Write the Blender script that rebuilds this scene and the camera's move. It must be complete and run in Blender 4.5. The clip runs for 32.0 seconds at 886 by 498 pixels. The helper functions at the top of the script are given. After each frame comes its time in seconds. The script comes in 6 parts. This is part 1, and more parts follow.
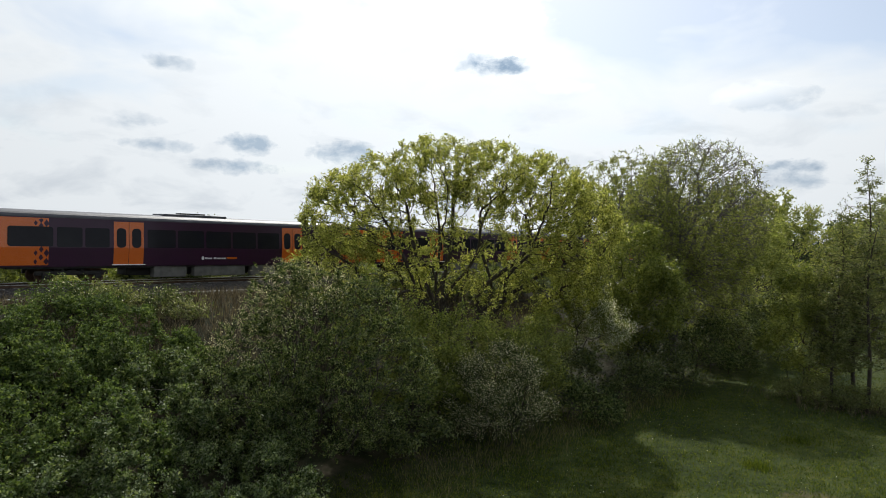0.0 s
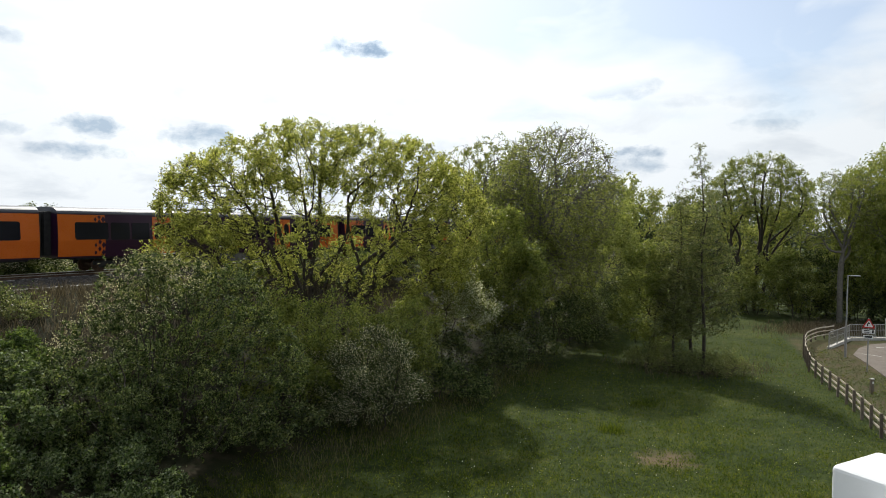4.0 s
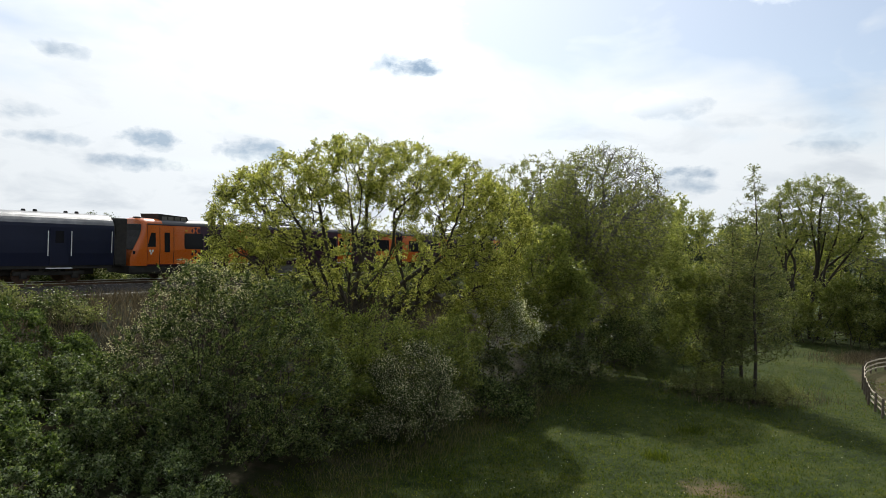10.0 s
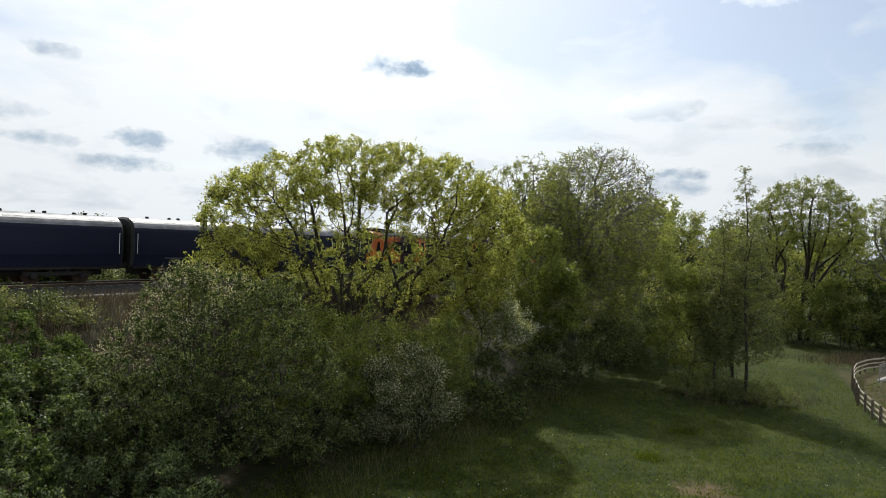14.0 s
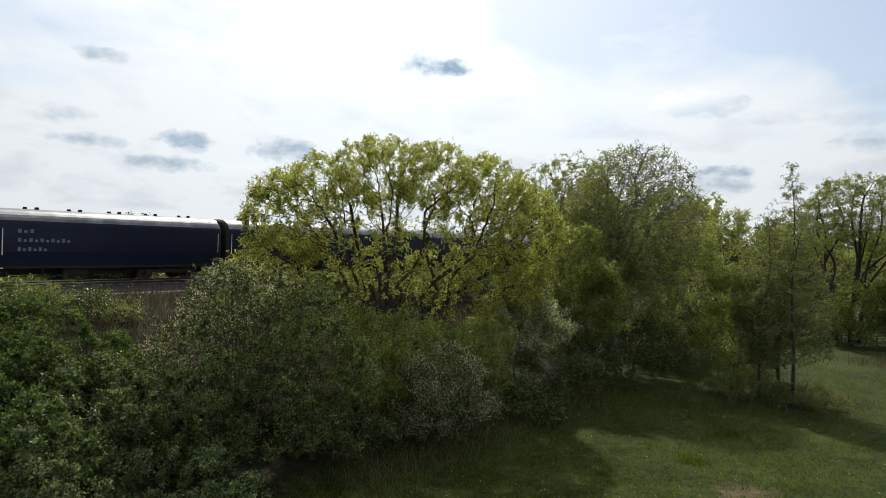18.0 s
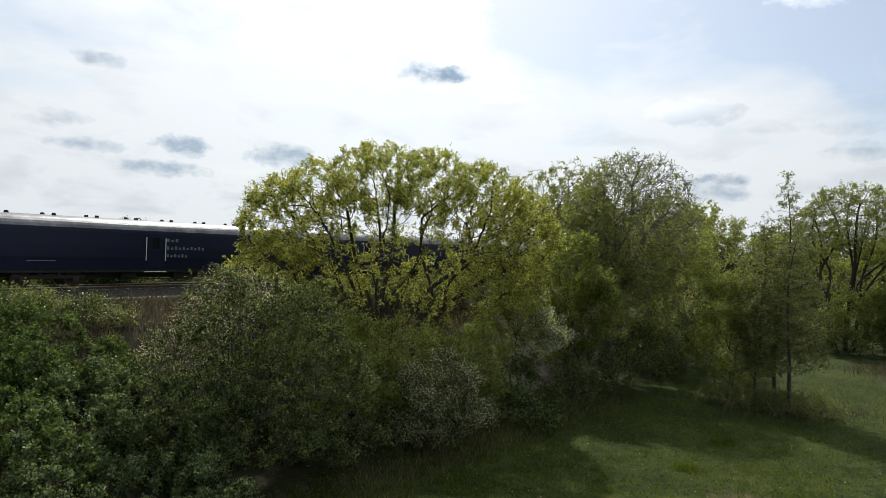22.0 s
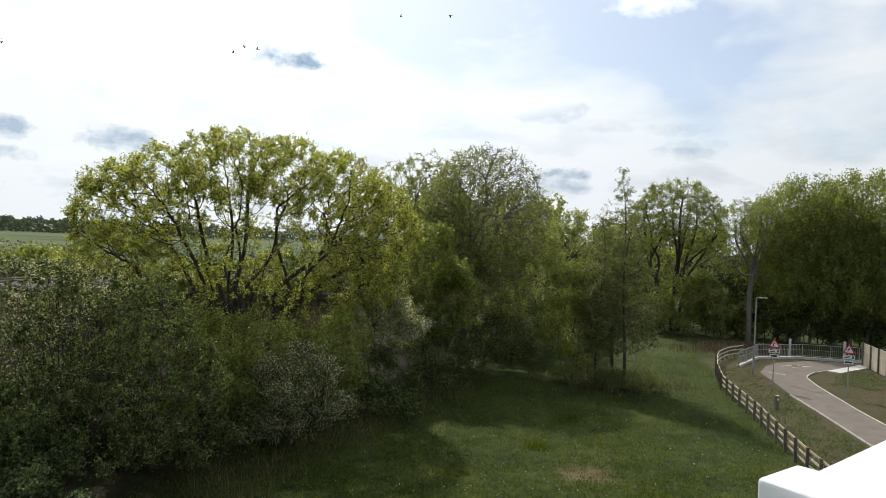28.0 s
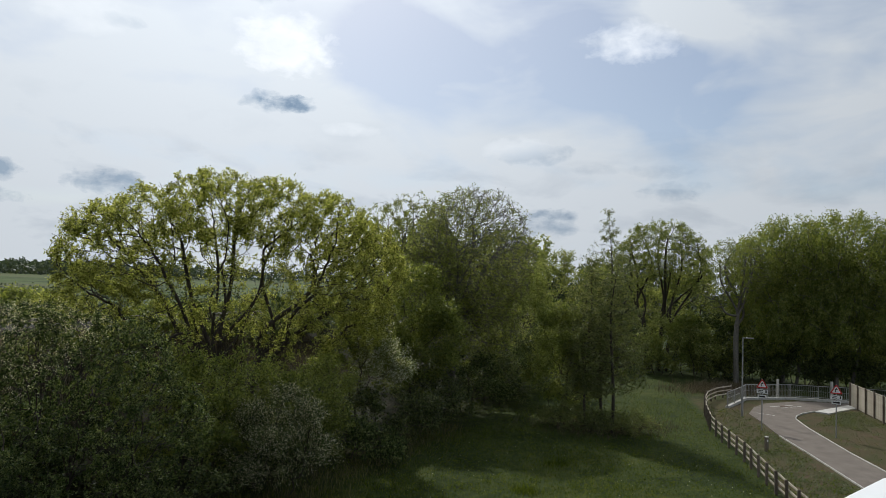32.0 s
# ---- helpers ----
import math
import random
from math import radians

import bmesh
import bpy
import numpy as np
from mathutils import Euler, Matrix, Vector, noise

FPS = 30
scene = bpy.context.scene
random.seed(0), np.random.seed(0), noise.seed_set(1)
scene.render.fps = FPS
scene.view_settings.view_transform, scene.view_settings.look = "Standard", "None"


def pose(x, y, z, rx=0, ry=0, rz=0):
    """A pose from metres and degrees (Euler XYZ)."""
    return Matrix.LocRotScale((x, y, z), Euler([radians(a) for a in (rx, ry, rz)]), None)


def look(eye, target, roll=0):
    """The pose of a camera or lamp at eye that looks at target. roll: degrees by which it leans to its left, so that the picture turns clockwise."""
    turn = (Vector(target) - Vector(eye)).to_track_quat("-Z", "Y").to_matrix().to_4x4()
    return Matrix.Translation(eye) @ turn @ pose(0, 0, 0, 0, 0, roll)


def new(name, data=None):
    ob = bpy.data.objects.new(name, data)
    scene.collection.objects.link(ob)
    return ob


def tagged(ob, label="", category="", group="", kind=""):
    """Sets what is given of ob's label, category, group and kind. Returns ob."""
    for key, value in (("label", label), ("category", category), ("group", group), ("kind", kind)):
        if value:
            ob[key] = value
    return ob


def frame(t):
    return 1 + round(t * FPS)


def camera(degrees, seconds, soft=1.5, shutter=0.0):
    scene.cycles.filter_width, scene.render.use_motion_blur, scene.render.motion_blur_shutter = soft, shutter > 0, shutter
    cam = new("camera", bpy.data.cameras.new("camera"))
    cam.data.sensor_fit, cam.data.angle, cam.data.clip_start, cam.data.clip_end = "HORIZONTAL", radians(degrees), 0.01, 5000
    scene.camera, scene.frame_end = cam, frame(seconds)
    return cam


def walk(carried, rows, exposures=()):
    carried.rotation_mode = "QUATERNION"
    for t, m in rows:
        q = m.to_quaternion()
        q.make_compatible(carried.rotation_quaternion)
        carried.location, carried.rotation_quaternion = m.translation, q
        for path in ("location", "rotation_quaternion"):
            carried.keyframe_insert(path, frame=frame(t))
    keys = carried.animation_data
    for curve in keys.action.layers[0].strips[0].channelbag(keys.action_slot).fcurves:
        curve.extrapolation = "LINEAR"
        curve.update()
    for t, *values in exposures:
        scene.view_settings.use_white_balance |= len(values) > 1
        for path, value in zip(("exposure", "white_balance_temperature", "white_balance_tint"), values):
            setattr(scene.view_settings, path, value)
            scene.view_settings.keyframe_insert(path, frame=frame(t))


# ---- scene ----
EYE = (0.0, 0.0, 9.2)
cam = camera(68.3, 32.0, soft=0.6)
PATH = [  # seconds, heading, tilt, lean
    (0, -8.43, -0.98, 1.77), (0.5, -4.95, -1.07, 1.80), (1, -1.78, -1.22, 1.73), (1.5, 1.56, -1.37, 1.61), (2, 4.32, -1.58, 1.48),
    (2.5, 4.73, -1.82, 1.00), (3, 4.31, -1.99, 0.79), (3.5, 3.73, -2.09, 0.76), (5.5, 0.68, -1.49, 0.99), (6, 0.15, -1.35, 1.32),
    (6.5, 0.35, -1.24, 1.51), (7, 0.49, -1.15, 1.51), (7.5, 0.33, -1.04, 1.69), (8, 0.49, -0.95, 1.73), (8.5, 0.53, -0.86, 1.78),
    (9, 0.02, -0.81, 1.70), (9.5, -0.56, -0.74, 1.81), (10, -0.85, -0.65, 2.02), (10.5, -0.89, -0.61, 1.89), (11, -0.83, -0.56, 1.91),
    (11.5, -0.71, -0.52, 2.07), (12, -0.60, -0.48, 2.15), (12.5, -0.49, -0.44, 2.14), (13, -0.36, -0.43, 2.11), (13.5, -0.20, -0.46, 2.08),
    (15.5, -0.23, -0.70, 2.14), (16, -0.49, -0.73, 2.25), (16.5, -1.24, -0.80, 2.10), (17, -2.40, -0.83, 2.06), (17.5, -3.07, -0.79, 2.04),
    (18, -3.47, -0.75, 2.07), (18.5, -3.74, -0.70, 2.24), (19, -3.64, -0.64, 2.23), (19.5, -3.42, -0.56, 2.30), (20, -3.30, -0.42, 2.38),
    (20.5, -3.14, -0.23, 2.30), (21, -3.10, -0.15, 2.26), (21.5, -3.14, -0.14, 2.25), (22, -3.20, -0.17, 2.38), (22.5, -3.24, -0.22, 2.56),
    (23, -3.24, -0.31, 2.53), (23.5, -3.25, -0.44, 2.56), (24, -3.23, -0.56, 2.52), (24.5, -2.85, -0.62, 2.35), (25, -1.49, -0.61, 2.36),
    (25.5, 0.57, -0.54, 2.32), (26, 3.03, -0.48, 2.21), (26.5, 5.23, -0.50, 1.91), (28.5, 9.57, -0.40, 2.40), (29, 9.59, 0.40, 2.37),
    (29.5, 9.85, 1.59, 2.30), (30, 10.06, 2.46, 2.37), (30.5, 10.21, 3.00, 2.24), (31, 10.23, 3.25, 2.18), (31.5, 10.19, 3.17, 2.15),
    (32, 10.19, 3.13, 2.10),
]



def aim(t, heading, tilt, lean):
    """The viewer drifts a few centimetres along the sill in the course of the shot."""
    drift = -0.05 * min(max((t - 4) / 16, 0), 1)
    return pose(EYE[0] + drift, EYE[1], EYE[2], 90 + tilt, 0, -heading) @ pose(0, 0, 0, 0, 0, lean)


walk(cam, [(t, aim(t, a, b, c)) for t, a, b, c in PATH],
     exposures=[(0, -0.02, 6400, 8), (3, 0.17, 6400, 8), (6, 0.1, 6400, 8), (9, 0.07, 6400, 8), (16, 0.0, 6400, 8), (24, -0.04, 6400, 8), (26.5, 0.0, 6400, 8), (29, 0.12, 6350, 8), (30, -0.08, 6250, 8), (31, -0.38, 6150, 8), (32, -0.42, 6150, 8)])

# ---- light ----
SUN_HEADING, SUN_HEIGHT = -7.0, 46.0


def node(tree, kind, **inputs):
    n = tree.nodes.new(kind)
    for key, value in inputs.items():
        n.inputs[key.replace("_", " ")].default_value = value
    return n


def ramp_node(tree, stops):
    n = tree.nodes.new("ShaderNodeValToRGB")
    els = n.color_ramp.elements
    while len(els) < len(stops):
        els.new(0.5)
    for e, (at, col) in zip(els, stops):
        e.position, e.color = at, (*col, 1) if len(col) == 3 else col
    return n


def maths(tree, op, a, b=None, clamp=False):
    n = tree.nodes.new("ShaderNodeMath")
    n.operation, n.use_clamp = op, clamp
    for i, v in enumerate((a, b)):
        if v is None:
            continue
        if isinstance(v, (int, float)):
            n.inputs[i].default_value = v
        else:
            tree.links.new(v, n.inputs[i])
    return n.outputs[0]


OPENINGS = [(13.0, 20.5, 15.0, 8.0, 0.40), (29.0, 16.0, 12.0, 5.0, 0.25), (-17.0, 24.5, 9.0, 4.5, 0.30), (4.5, 19.5, 6.0, 5.0, 0.26), (-10.5, 21.0, 4.0, 4.0, 0.14)]  # heading, height, half width, half height, how clear
CLOUDS = [
    (-3.6, 14.8, 2.7, 0.8, 0.85), (-25.2, 7.2, 2.5, 1.1, 0.85), (-26.3, 5.4, 3.7, 0.8, 0.76), (-17.4, 7.1, 3.5, 1.2, 0.76), (-32.2, 6.7, 3.2, 0.7, 0.68),
    (17.9, 11.5, 3.7, 1.1, 0.60), (20.0, 6.4, 2.5, 0.6, 0.68), (19.4, 5.2, 3.0, 0.8, 0.68), (28.5, 10.0, 3.0, 0.7, 0.43), (29.7, 8.5, 3.0, 0.8, 0.51),
    (-32.1, 13.3, 1.7, 0.7, 0.43), (-33.8, 8.6, 2.0, 0.7, 0.51), (23.3, 10.2, 2.5, 0.6, 0.43), (-4.9, 14.8, 3.2, 1.0, 0.76), (-4.3, 19.4, 4.8, 3.0, -0.95), (-5.0, 19.2, 2.6, 1.3, 0.30), (-17.5, 22.2, 3.0, 0.8, -0.6), (-6.6, 23.4, 3.4, 1.1, 0.5),
    (26.1, 20.5, 4.6, 1.9, -0.6), (16.6, 12.0, 3.7, 1.1, -0.45), (1.6, 13.0, 3.0, 0.7, -0.45), (-31.5, 13.1, 2.2, 0.8, 0.60), (-17.1, 19.3, 2.0, 0.6, 0.51),
    (-34.6, 8.2, 2.5, 0.6, 0.43), (-19.6, 19.4, 4.0, 1.8, -0.45), (19.3, 6.2, 3.0, 0.8, 0.60), (29.1, 8.1, 3.0, 0.7, 0.43),
]


def build_world():
    w = bpy.data.worlds.new("sky")
    scene.world = w
    w.use_nodes = True
    t = w.node_tree
    t.nodes.clear()
    L = t.links.new
    coord = t.nodes.new("ShaderNodeTexCoord")
    sky = t.nodes.new("ShaderNodeTexSky")
    sky.sky_type, sky.sun_disc = "NISHITA", False
    sky.sun_elevation, sky.sun_rotation = radians(SUN_HEIGHT), radians(SUN_HEADING)
    sky.air_density, sky.dust_density, sky.ozone_density = 1.0, 1.5, 1.0

    def mix(kind, fac, a, b):
        n = t.nodes.new("ShaderNodeMix")
        n.data_type, n.blend_type = "RGBA", kind
        for key, v in (("Factor", fac), ("A", a), ("B", b)):
            if isinstance(v, (int, float, tuple)):
                n.inputs[key].default_value = v
            else:
                L(v, n.inputs[key])
        return n.outputs["Result"]

    sep = t.nodes.new("ShaderNodeSeparateXYZ")
    L(coord.outputs["Generated"], sep.inputs[0])
    # heading and height of each direction, in degrees
    head = maths(t, "MULTIPLY", maths(t, "ARCTAN2", sep.outputs[0], sep.outputs[1]), 57.2958)
    high = maths(t, "MULTIPLY", maths(t, "ARCSINE", sep.outputs[2]), 57.2958)
    grid = t.nodes.new("ShaderNodeCombineXYZ")
    L(maths(t, "MULTIPLY", head, 0.1), grid.inputs[0]), L(maths(t, "MULTIPLY", high, 0.24), grid.inputs[1])

    def noise_at(scale, detail, rough, warp, seed):
        n = node(t, "ShaderNodeTexNoise", Scale=scale, Detail=detail, Roughness=rough, Distortion=warp)
        mp = t.nodes.new("ShaderNodeMapping")
        mp.inputs["Location"].default_value = (seed, seed * 0.7, seed * 1.3)
        L(grid.outputs[0], mp.inputs[0]), L(mp.outputs[0], n.inputs["Vector"])
        return n.outputs["Fac"]

    # brightness of the veil rises towards the sun
    sv = Vector((math.sin(radians(SUN_HEADING)) * math.cos(radians(SUN_HEIGHT)),
                 math.cos(radians(SUN_HEADING)) * math.cos(radians(SUN_HEIGHT)), math.sin(radians(SUN_HEIGHT))))
    dot = t.nodes.new("ShaderNodeVectorMath")
    dot.operation = "DOT_PRODUCT"
    dot.inputs[1].default_value = sv
    L(coord.outputs["Generated"], dot.inputs[0])
    near = maths(t, "POWER", maths(t, "MAXIMUM", dot.outputs["Value"], 0.0), 5.0)
    glow = maths(t, "ADD", maths(t, "MULTIPLY", near, 6.4), 6.6)
    white = mix("MULTIPLY", 1.0, (0.97, 1.0, 1.035, 1), glow)
    haze = t.nodes.new("ShaderNodeMapRange")
    haze.inputs["From Min"].default_value, haze.inputs["From Max"].default_value = 13.0, 1.0
    L(high, haze.inputs["Value"])
    # thin high veil, with bluer openings
    veil = ramp_node(t, [(0.36, (0.22, 0.22, 0.22)), (0.66, (1, 1, 1))])
    thin = None
    for a, e, hw, hh, much in OPENINGS:
        u = maths(t, "DIVIDE", maths(t, "SUBTRACT", head, a), hw)
        v = maths(t, "DIVIDE", maths(t, "SUBTRACT", high, e), hh)
        gap = maths(t, "MULTIPLY", maths(t, "SUBTRACT", 1.0, maths(t, "ADD", maths(t, "MULTIPLY", u, u), maths(t, "MULTIPLY", v, v)), True), -much)
        thin = gap if thin is None else maths(t, "ADD", thin, gap)
    L(maths(t, "ADD", thin, maths(t, "ADD", noise_at(0.9, 4, 0.5, 0.35, 2.3), maths(t, "ADD", maths(t, "MULTIPLY", near, 0.36), maths(t, "MULTIPLY", haze.outputs[0], 0.28)))), veil.inputs[0])
    base = mix("MIX", veil.outputs[0], sky.outputs[0], white)
    # soft grey banks, mostly low
    bank = ramp_node(t, [(0.50, (0, 0, 0)), (0.68, (1, 1, 1))])
    lowness = t.nodes.new("ShaderNodeMapRange")
    lowness.inputs["From Min"].default_value, lowness.inputs["From Max"].default_value = 16.0, 3.0
    L(high, lowness.inputs["Value"])
    L(noise_at(1.5, 6, 0.55, 0.3, 6.1), bank.inputs[0])
    base = mix("MULTIPLY", maths(t, "MULTIPLY", maths(t, "MULTIPLY", bank.outputs[0], lowness.outputs[0]), 0.55), base, (0.60, 0.64, 0.70, 1))
    # single small clouds: heading, height, half width, half height, how dark
    puff = t.nodes.new("ShaderNodeCombineXYZ")
    L(maths(t, "MULTIPLY", head, 0.55), puff.inputs[0]), L(maths(t, "MULTIPLY", high, 0.85), puff.inputs[1])
    lump = node(t, "ShaderNodeTexNoise", Scale=1.0, Detail=6.0, Roughness=0.58, Distortion=0.2)
    L(puff.outputs[0], lump.inputs["Vector"])
    rag = lump.outputs["Fac"]
    for a, e, hw, hh, dark in CLOUDS:
        u = maths(t, "DIVIDE", maths(t, "SUBTRACT", head, a), hw)
        v = maths(t, "DIVIDE", maths(t, "SUBTRACT", high, e), hh)
        rr = maths(t, "ADD", maths(t, "MULTIPLY", u, u), maths(t, "MULTIPLY", v, v))
        body = maths(t, "ADD", maths(t, "SUBTRACT", 0.85, rr), maths(t, "MULTIPLY", maths(t, "SUBTRACT", rag, 0.5), 2.8 if dark > 0 else 2.0))
        soft = maths(t, "MULTIPLY", body, 1.3 * abs(dark), True)
        soft = maths(t, "MULTIPLY", soft, min(1.0, 1.3 * abs(dark)), True)
        base = mix("MULTIPLY" if dark > 0 else "MIX", soft, base, (0.50, 0.585, 0.68, 1) if dark > 0 else (12.2, 12.2, 12.3, 1))
    bg = t.nodes.new("ShaderNodeBackground")
    bg.inputs["Strength"].default_value = 0.115
    L(base, bg.inputs["Color"])
    out = t.nodes.new("ShaderNodeOutputWorld")
    L(bg.outputs[0], out.inputs["Surface"])
    sun = new("sun", bpy.data.lights.new("sun", "SUN"))
    sun.data.energy, sun.data.angle, sun.data.color = 4.0, radians(2.0), (1.0, 0.95, 0.87)
    sun.matrix_basis = look(tuple(sv * 60), (0, 0, 0))


build_world()


# ---- materials ----
def material(name, stops, rough=0.8, scale=8.0, fine=60.0, bump=0.3, metal=0.0, spec=0.4, island=False, translucent=0.0, jitter=0.0, bump_dist=0.02, coat=0.0):
    """Base colours over a coarse and a fine noise; island: one draw per loose piece as well."""
    m = bpy.data.materials.new(name)
    m.use_nodes = True
    t = m.node_tree
    L = t.links.new
    p = t.nodes["Principled BSDF"]
    out = t.nodes["Material Output"]
    geo = t.nodes.new("ShaderNodeNewGeometry")
    tex = t.nodes.new("ShaderNodeTexCoord")
    a = node(t, "ShaderNodeTexNoise", Scale=scale, Detail=4.0, Roughness=0.6)
    L(geo.outputs["Position"] if island else tex.outputs["Object"], a.inputs["Vector"])
    fac = a.outputs["Fac"]
    if island:
        fac = maths(t, "ADD", maths(t, "MULTIPLY", fac, 0.40), maths(t, "MULTIPLY", geo.outputs["Random Per Island"], 0.60))
    if jitter:
        info = t.nodes.new("ShaderNodeObjectInfo")
        fac = maths(t, "ADD", fac, maths(t, "MULTIPLY", maths(t, "SUBTRACT", info.outputs["Random"], 0.5), jitter))
    r = ramp_node(t, stops)
    L(fac, r.inputs[0])
    L(r.outputs[0], p.inputs["Base Color"])
    p.inputs["Roughness"].default_value, p.inputs["Metallic"].default_value = rough, metal
    p.inputs["Specular IOR Level"].default_value = spec
    p.inputs["Coat Weight"].default_value = coat
    if bump:
        b = node(t, "ShaderNodeTexNoise", Scale=fine, Detail=3.0)
        L(tex.outputs["Object"], b.inputs["Vector"])
        bn = node(t, "ShaderNodeBump", Strength=bump, Distance=bump_dist)
        L(b.outputs["Fac"], bn.inputs["Height"]), L(bn.outputs[0], p.inputs["Normal"])
        rr = t.nodes.new("ShaderNodeMapRange")
        rr.inputs["To Min"].default_value, rr.inputs["To Max"].default_value = max(rough - 0.12, 0.03), min(rough + 0.12, 1)
        L(b.outputs["Fac"], rr.inputs["Value"]), L(rr.outputs[0], p.inputs["Roughness"])
    if translucent:
        tr = t.nodes.new("ShaderNodeBsdfTranslucent")
        mixc = t.nodes.new("ShaderNodeMix")
        mixc.data_type, mixc.blend_type = "RGBA", "MULTIPLY"
        mixc.inputs["Factor"].default_value = 1.0
        mixc.inputs["B"].default_value = (1.5, 1.45, 0.75, 1)
        L(r.outputs[0], mixc.inputs["A"]), L(mixc.outputs["Result"], tr.inputs["Color"])
        mx = t.nodes.new("ShaderNodeMixShader")
        mx.inputs[0].default_value = translucent
        L(p.outputs[0], mx.inputs[1]), L(tr.outputs[0], mx.inputs[2]), L(mx.outputs[0], out.inputs["Surface"])
    return m


def foliage(name, dark, mid, light, trans=0.4, rough=0.55, spec=0.25):
    return material(name, [(0.24, dark), (0.52, mid), (0.78, light)], rough, 0.9, 1, 0, spec=spec, island=True, translucent=trans)


LEAF_OAK = foliage("oak_leaf", (0.095, 0.110, 0.024), (0.295, 0.325, 0.088), (0.48, 0.485, 0.19), 0.60, 0.42)
# stops spread wide: dark ones carry gap shade, light ones leaf highlights
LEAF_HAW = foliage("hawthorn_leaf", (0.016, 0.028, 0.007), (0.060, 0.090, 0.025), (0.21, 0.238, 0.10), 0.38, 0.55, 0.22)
# the bramble's greyish light stop holds the sky's sheen on its leaves
LEAF_BRAM = foliage("bramble_leaf", (0.020, 0.036, 0.010), (0.078, 0.118, 0.034), (0.23, 0.275, 0.14), 0.40, 0.5, 0.28)
LEAF_NETTLE = foliage("nettle_leaf", (0.030, 0.050, 0.013), (0.072, 0.112, 0.030), (0.165, 0.210, 0.080), 0.40, 0.6, 0.15)
# on brambles this pale tone stands for undersides and painted sky sheen
LEAF_PALE = foliage("pale_leaf", (0.085, 0.11, 0.055), (0.14, 0.165, 0.10), (0.22, 0.24, 0.165), 0.25, 0.6, 0.15)
LEAF_LIME = foliage("young_leaf", (0.085, 0.11, 0.028), (0.165, 0.200, 0.050), (0.28, 0.30, 0.095), 0.5, 0.42)
LEAF_ASH = foliage("ash_leaf", (0.105, 0.130, 0.040), (0.20, 0.232, 0.075), (0.335, 0.35, 0.145), 0.56, 0.42)
LEAF_ALDER = foliage("alder_leaf", (0.085, 0.11, 0.040), (0.15, 0.175, 0.065), (0.25, 0.26, 0.125), 0.46, 0.38)
LEAF_WILLOW = foliage("willow_leaf", (0.105, 0.140, 0.036), (0.185, 0.220, 0.060), (0.30, 0.315, 0.115), 0.55, 0.45)
# dark leaf green, deepened for the shade inside bushes and undergrowth
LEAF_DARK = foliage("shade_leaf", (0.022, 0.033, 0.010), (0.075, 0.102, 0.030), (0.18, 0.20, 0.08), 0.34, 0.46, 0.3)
# distance haze is put into this leaf colour as a bluish grey cast
LEAF_FAR = foliage("hazed_leaf", (0.040, 0.058, 0.040), (0.062, 0.085, 0.055), (0.095, 0.115, 0.075), 0.25)
PETAL = foliage("white_petal", (0.50, 0.50, 0.44), (0.66, 0.66, 0.60), (0.82, 0.81, 0.77), 0.5)
PETAL_GREY = foliage("faded_petal", (0.38, 0.35, 0.29), (0.58, 0.55, 0.48), (0.76, 0.74, 0.68), 0.55)
DEAD = foliage("dead_stalk", (0.045, 0.036, 0.026), (0.095, 0.076, 0.054), (0.20, 0.165, 0.12), 0.2, 0.8)
GRASS = foliage("grass_blade", (0.026, 0.042, 0.007), (0.064, 0.092, 0.013), (0.14, 0.158, 0.032), 0.58, 0.7, 0.10)
GRASS_DRY = foliage("dry_grass_blade", (0.08, 0.075, 0.032), (0.13, 0.118, 0.055), (0.21, 0.185, 0.10), 0.35)
BARK = material("bark", [(0.3, (0.028, 0.022, 0.016)), (0.7, (0.066, 0.054, 0.040))], 0.9, 5, 40, 0.6)
BARK_GREY = material("grey_bark", [(0.3, (0.09, 0.080, 0.066)), (0.7, (0.18, 0.165, 0.14))], 0.9, 5, 40, 0.6)


# ---- mesh helpers ----
def bulk(name, verts, faces_n, index, mat, smooth=False):
    """A mesh from arrays: all faces have the same number of corners."""
    me = bpy.data.meshes.new(name)
    nv, nl = len(verts), len(index)
    nf = nl // faces_n
    me.vertices.add(nv)
    me.vertices.foreach_set("co", np.ascontiguousarray(verts, dtype=np.float32).ravel())
    me.loops.add(nl)
    me.loops.foreach_set("vertex_index", np.ascontiguousarray(index, dtype=np.int32).ravel())
    me.polygons.add(nf)
    me.polygons.foreach_set("loop_start", np.arange(0, nl, faces_n, dtype=np.int32))
    if smooth:
        me.polygons.foreach_set("use_smooth", np.ones(nf, dtype=bool))
    me.materials.append(mat)
    me.update(calc_edges=True)
    return me


def child(name, mesh, parent, label=""):
    ob = new(name, mesh)
    ob.parent = parent
    if label:
        ob["label"] = label
    return ob


def part(name, bm, mat, parent, label="", smooth=False):
    me = bpy.data.meshes.new(name)
    if smooth:
        for f in bm.faces:
            f.smooth = True
    bm.to_mesh(me)
    bm.free()
    me.materials.append(mat)
    return child(name, me, parent, label)


def empty(name, m, label, category, group="", kind=""):
    ob = new(name)
    ob.empty_display_size = 0.2
    ob.matrix_basis = m
    return tagged(ob, label, category, group, kind)


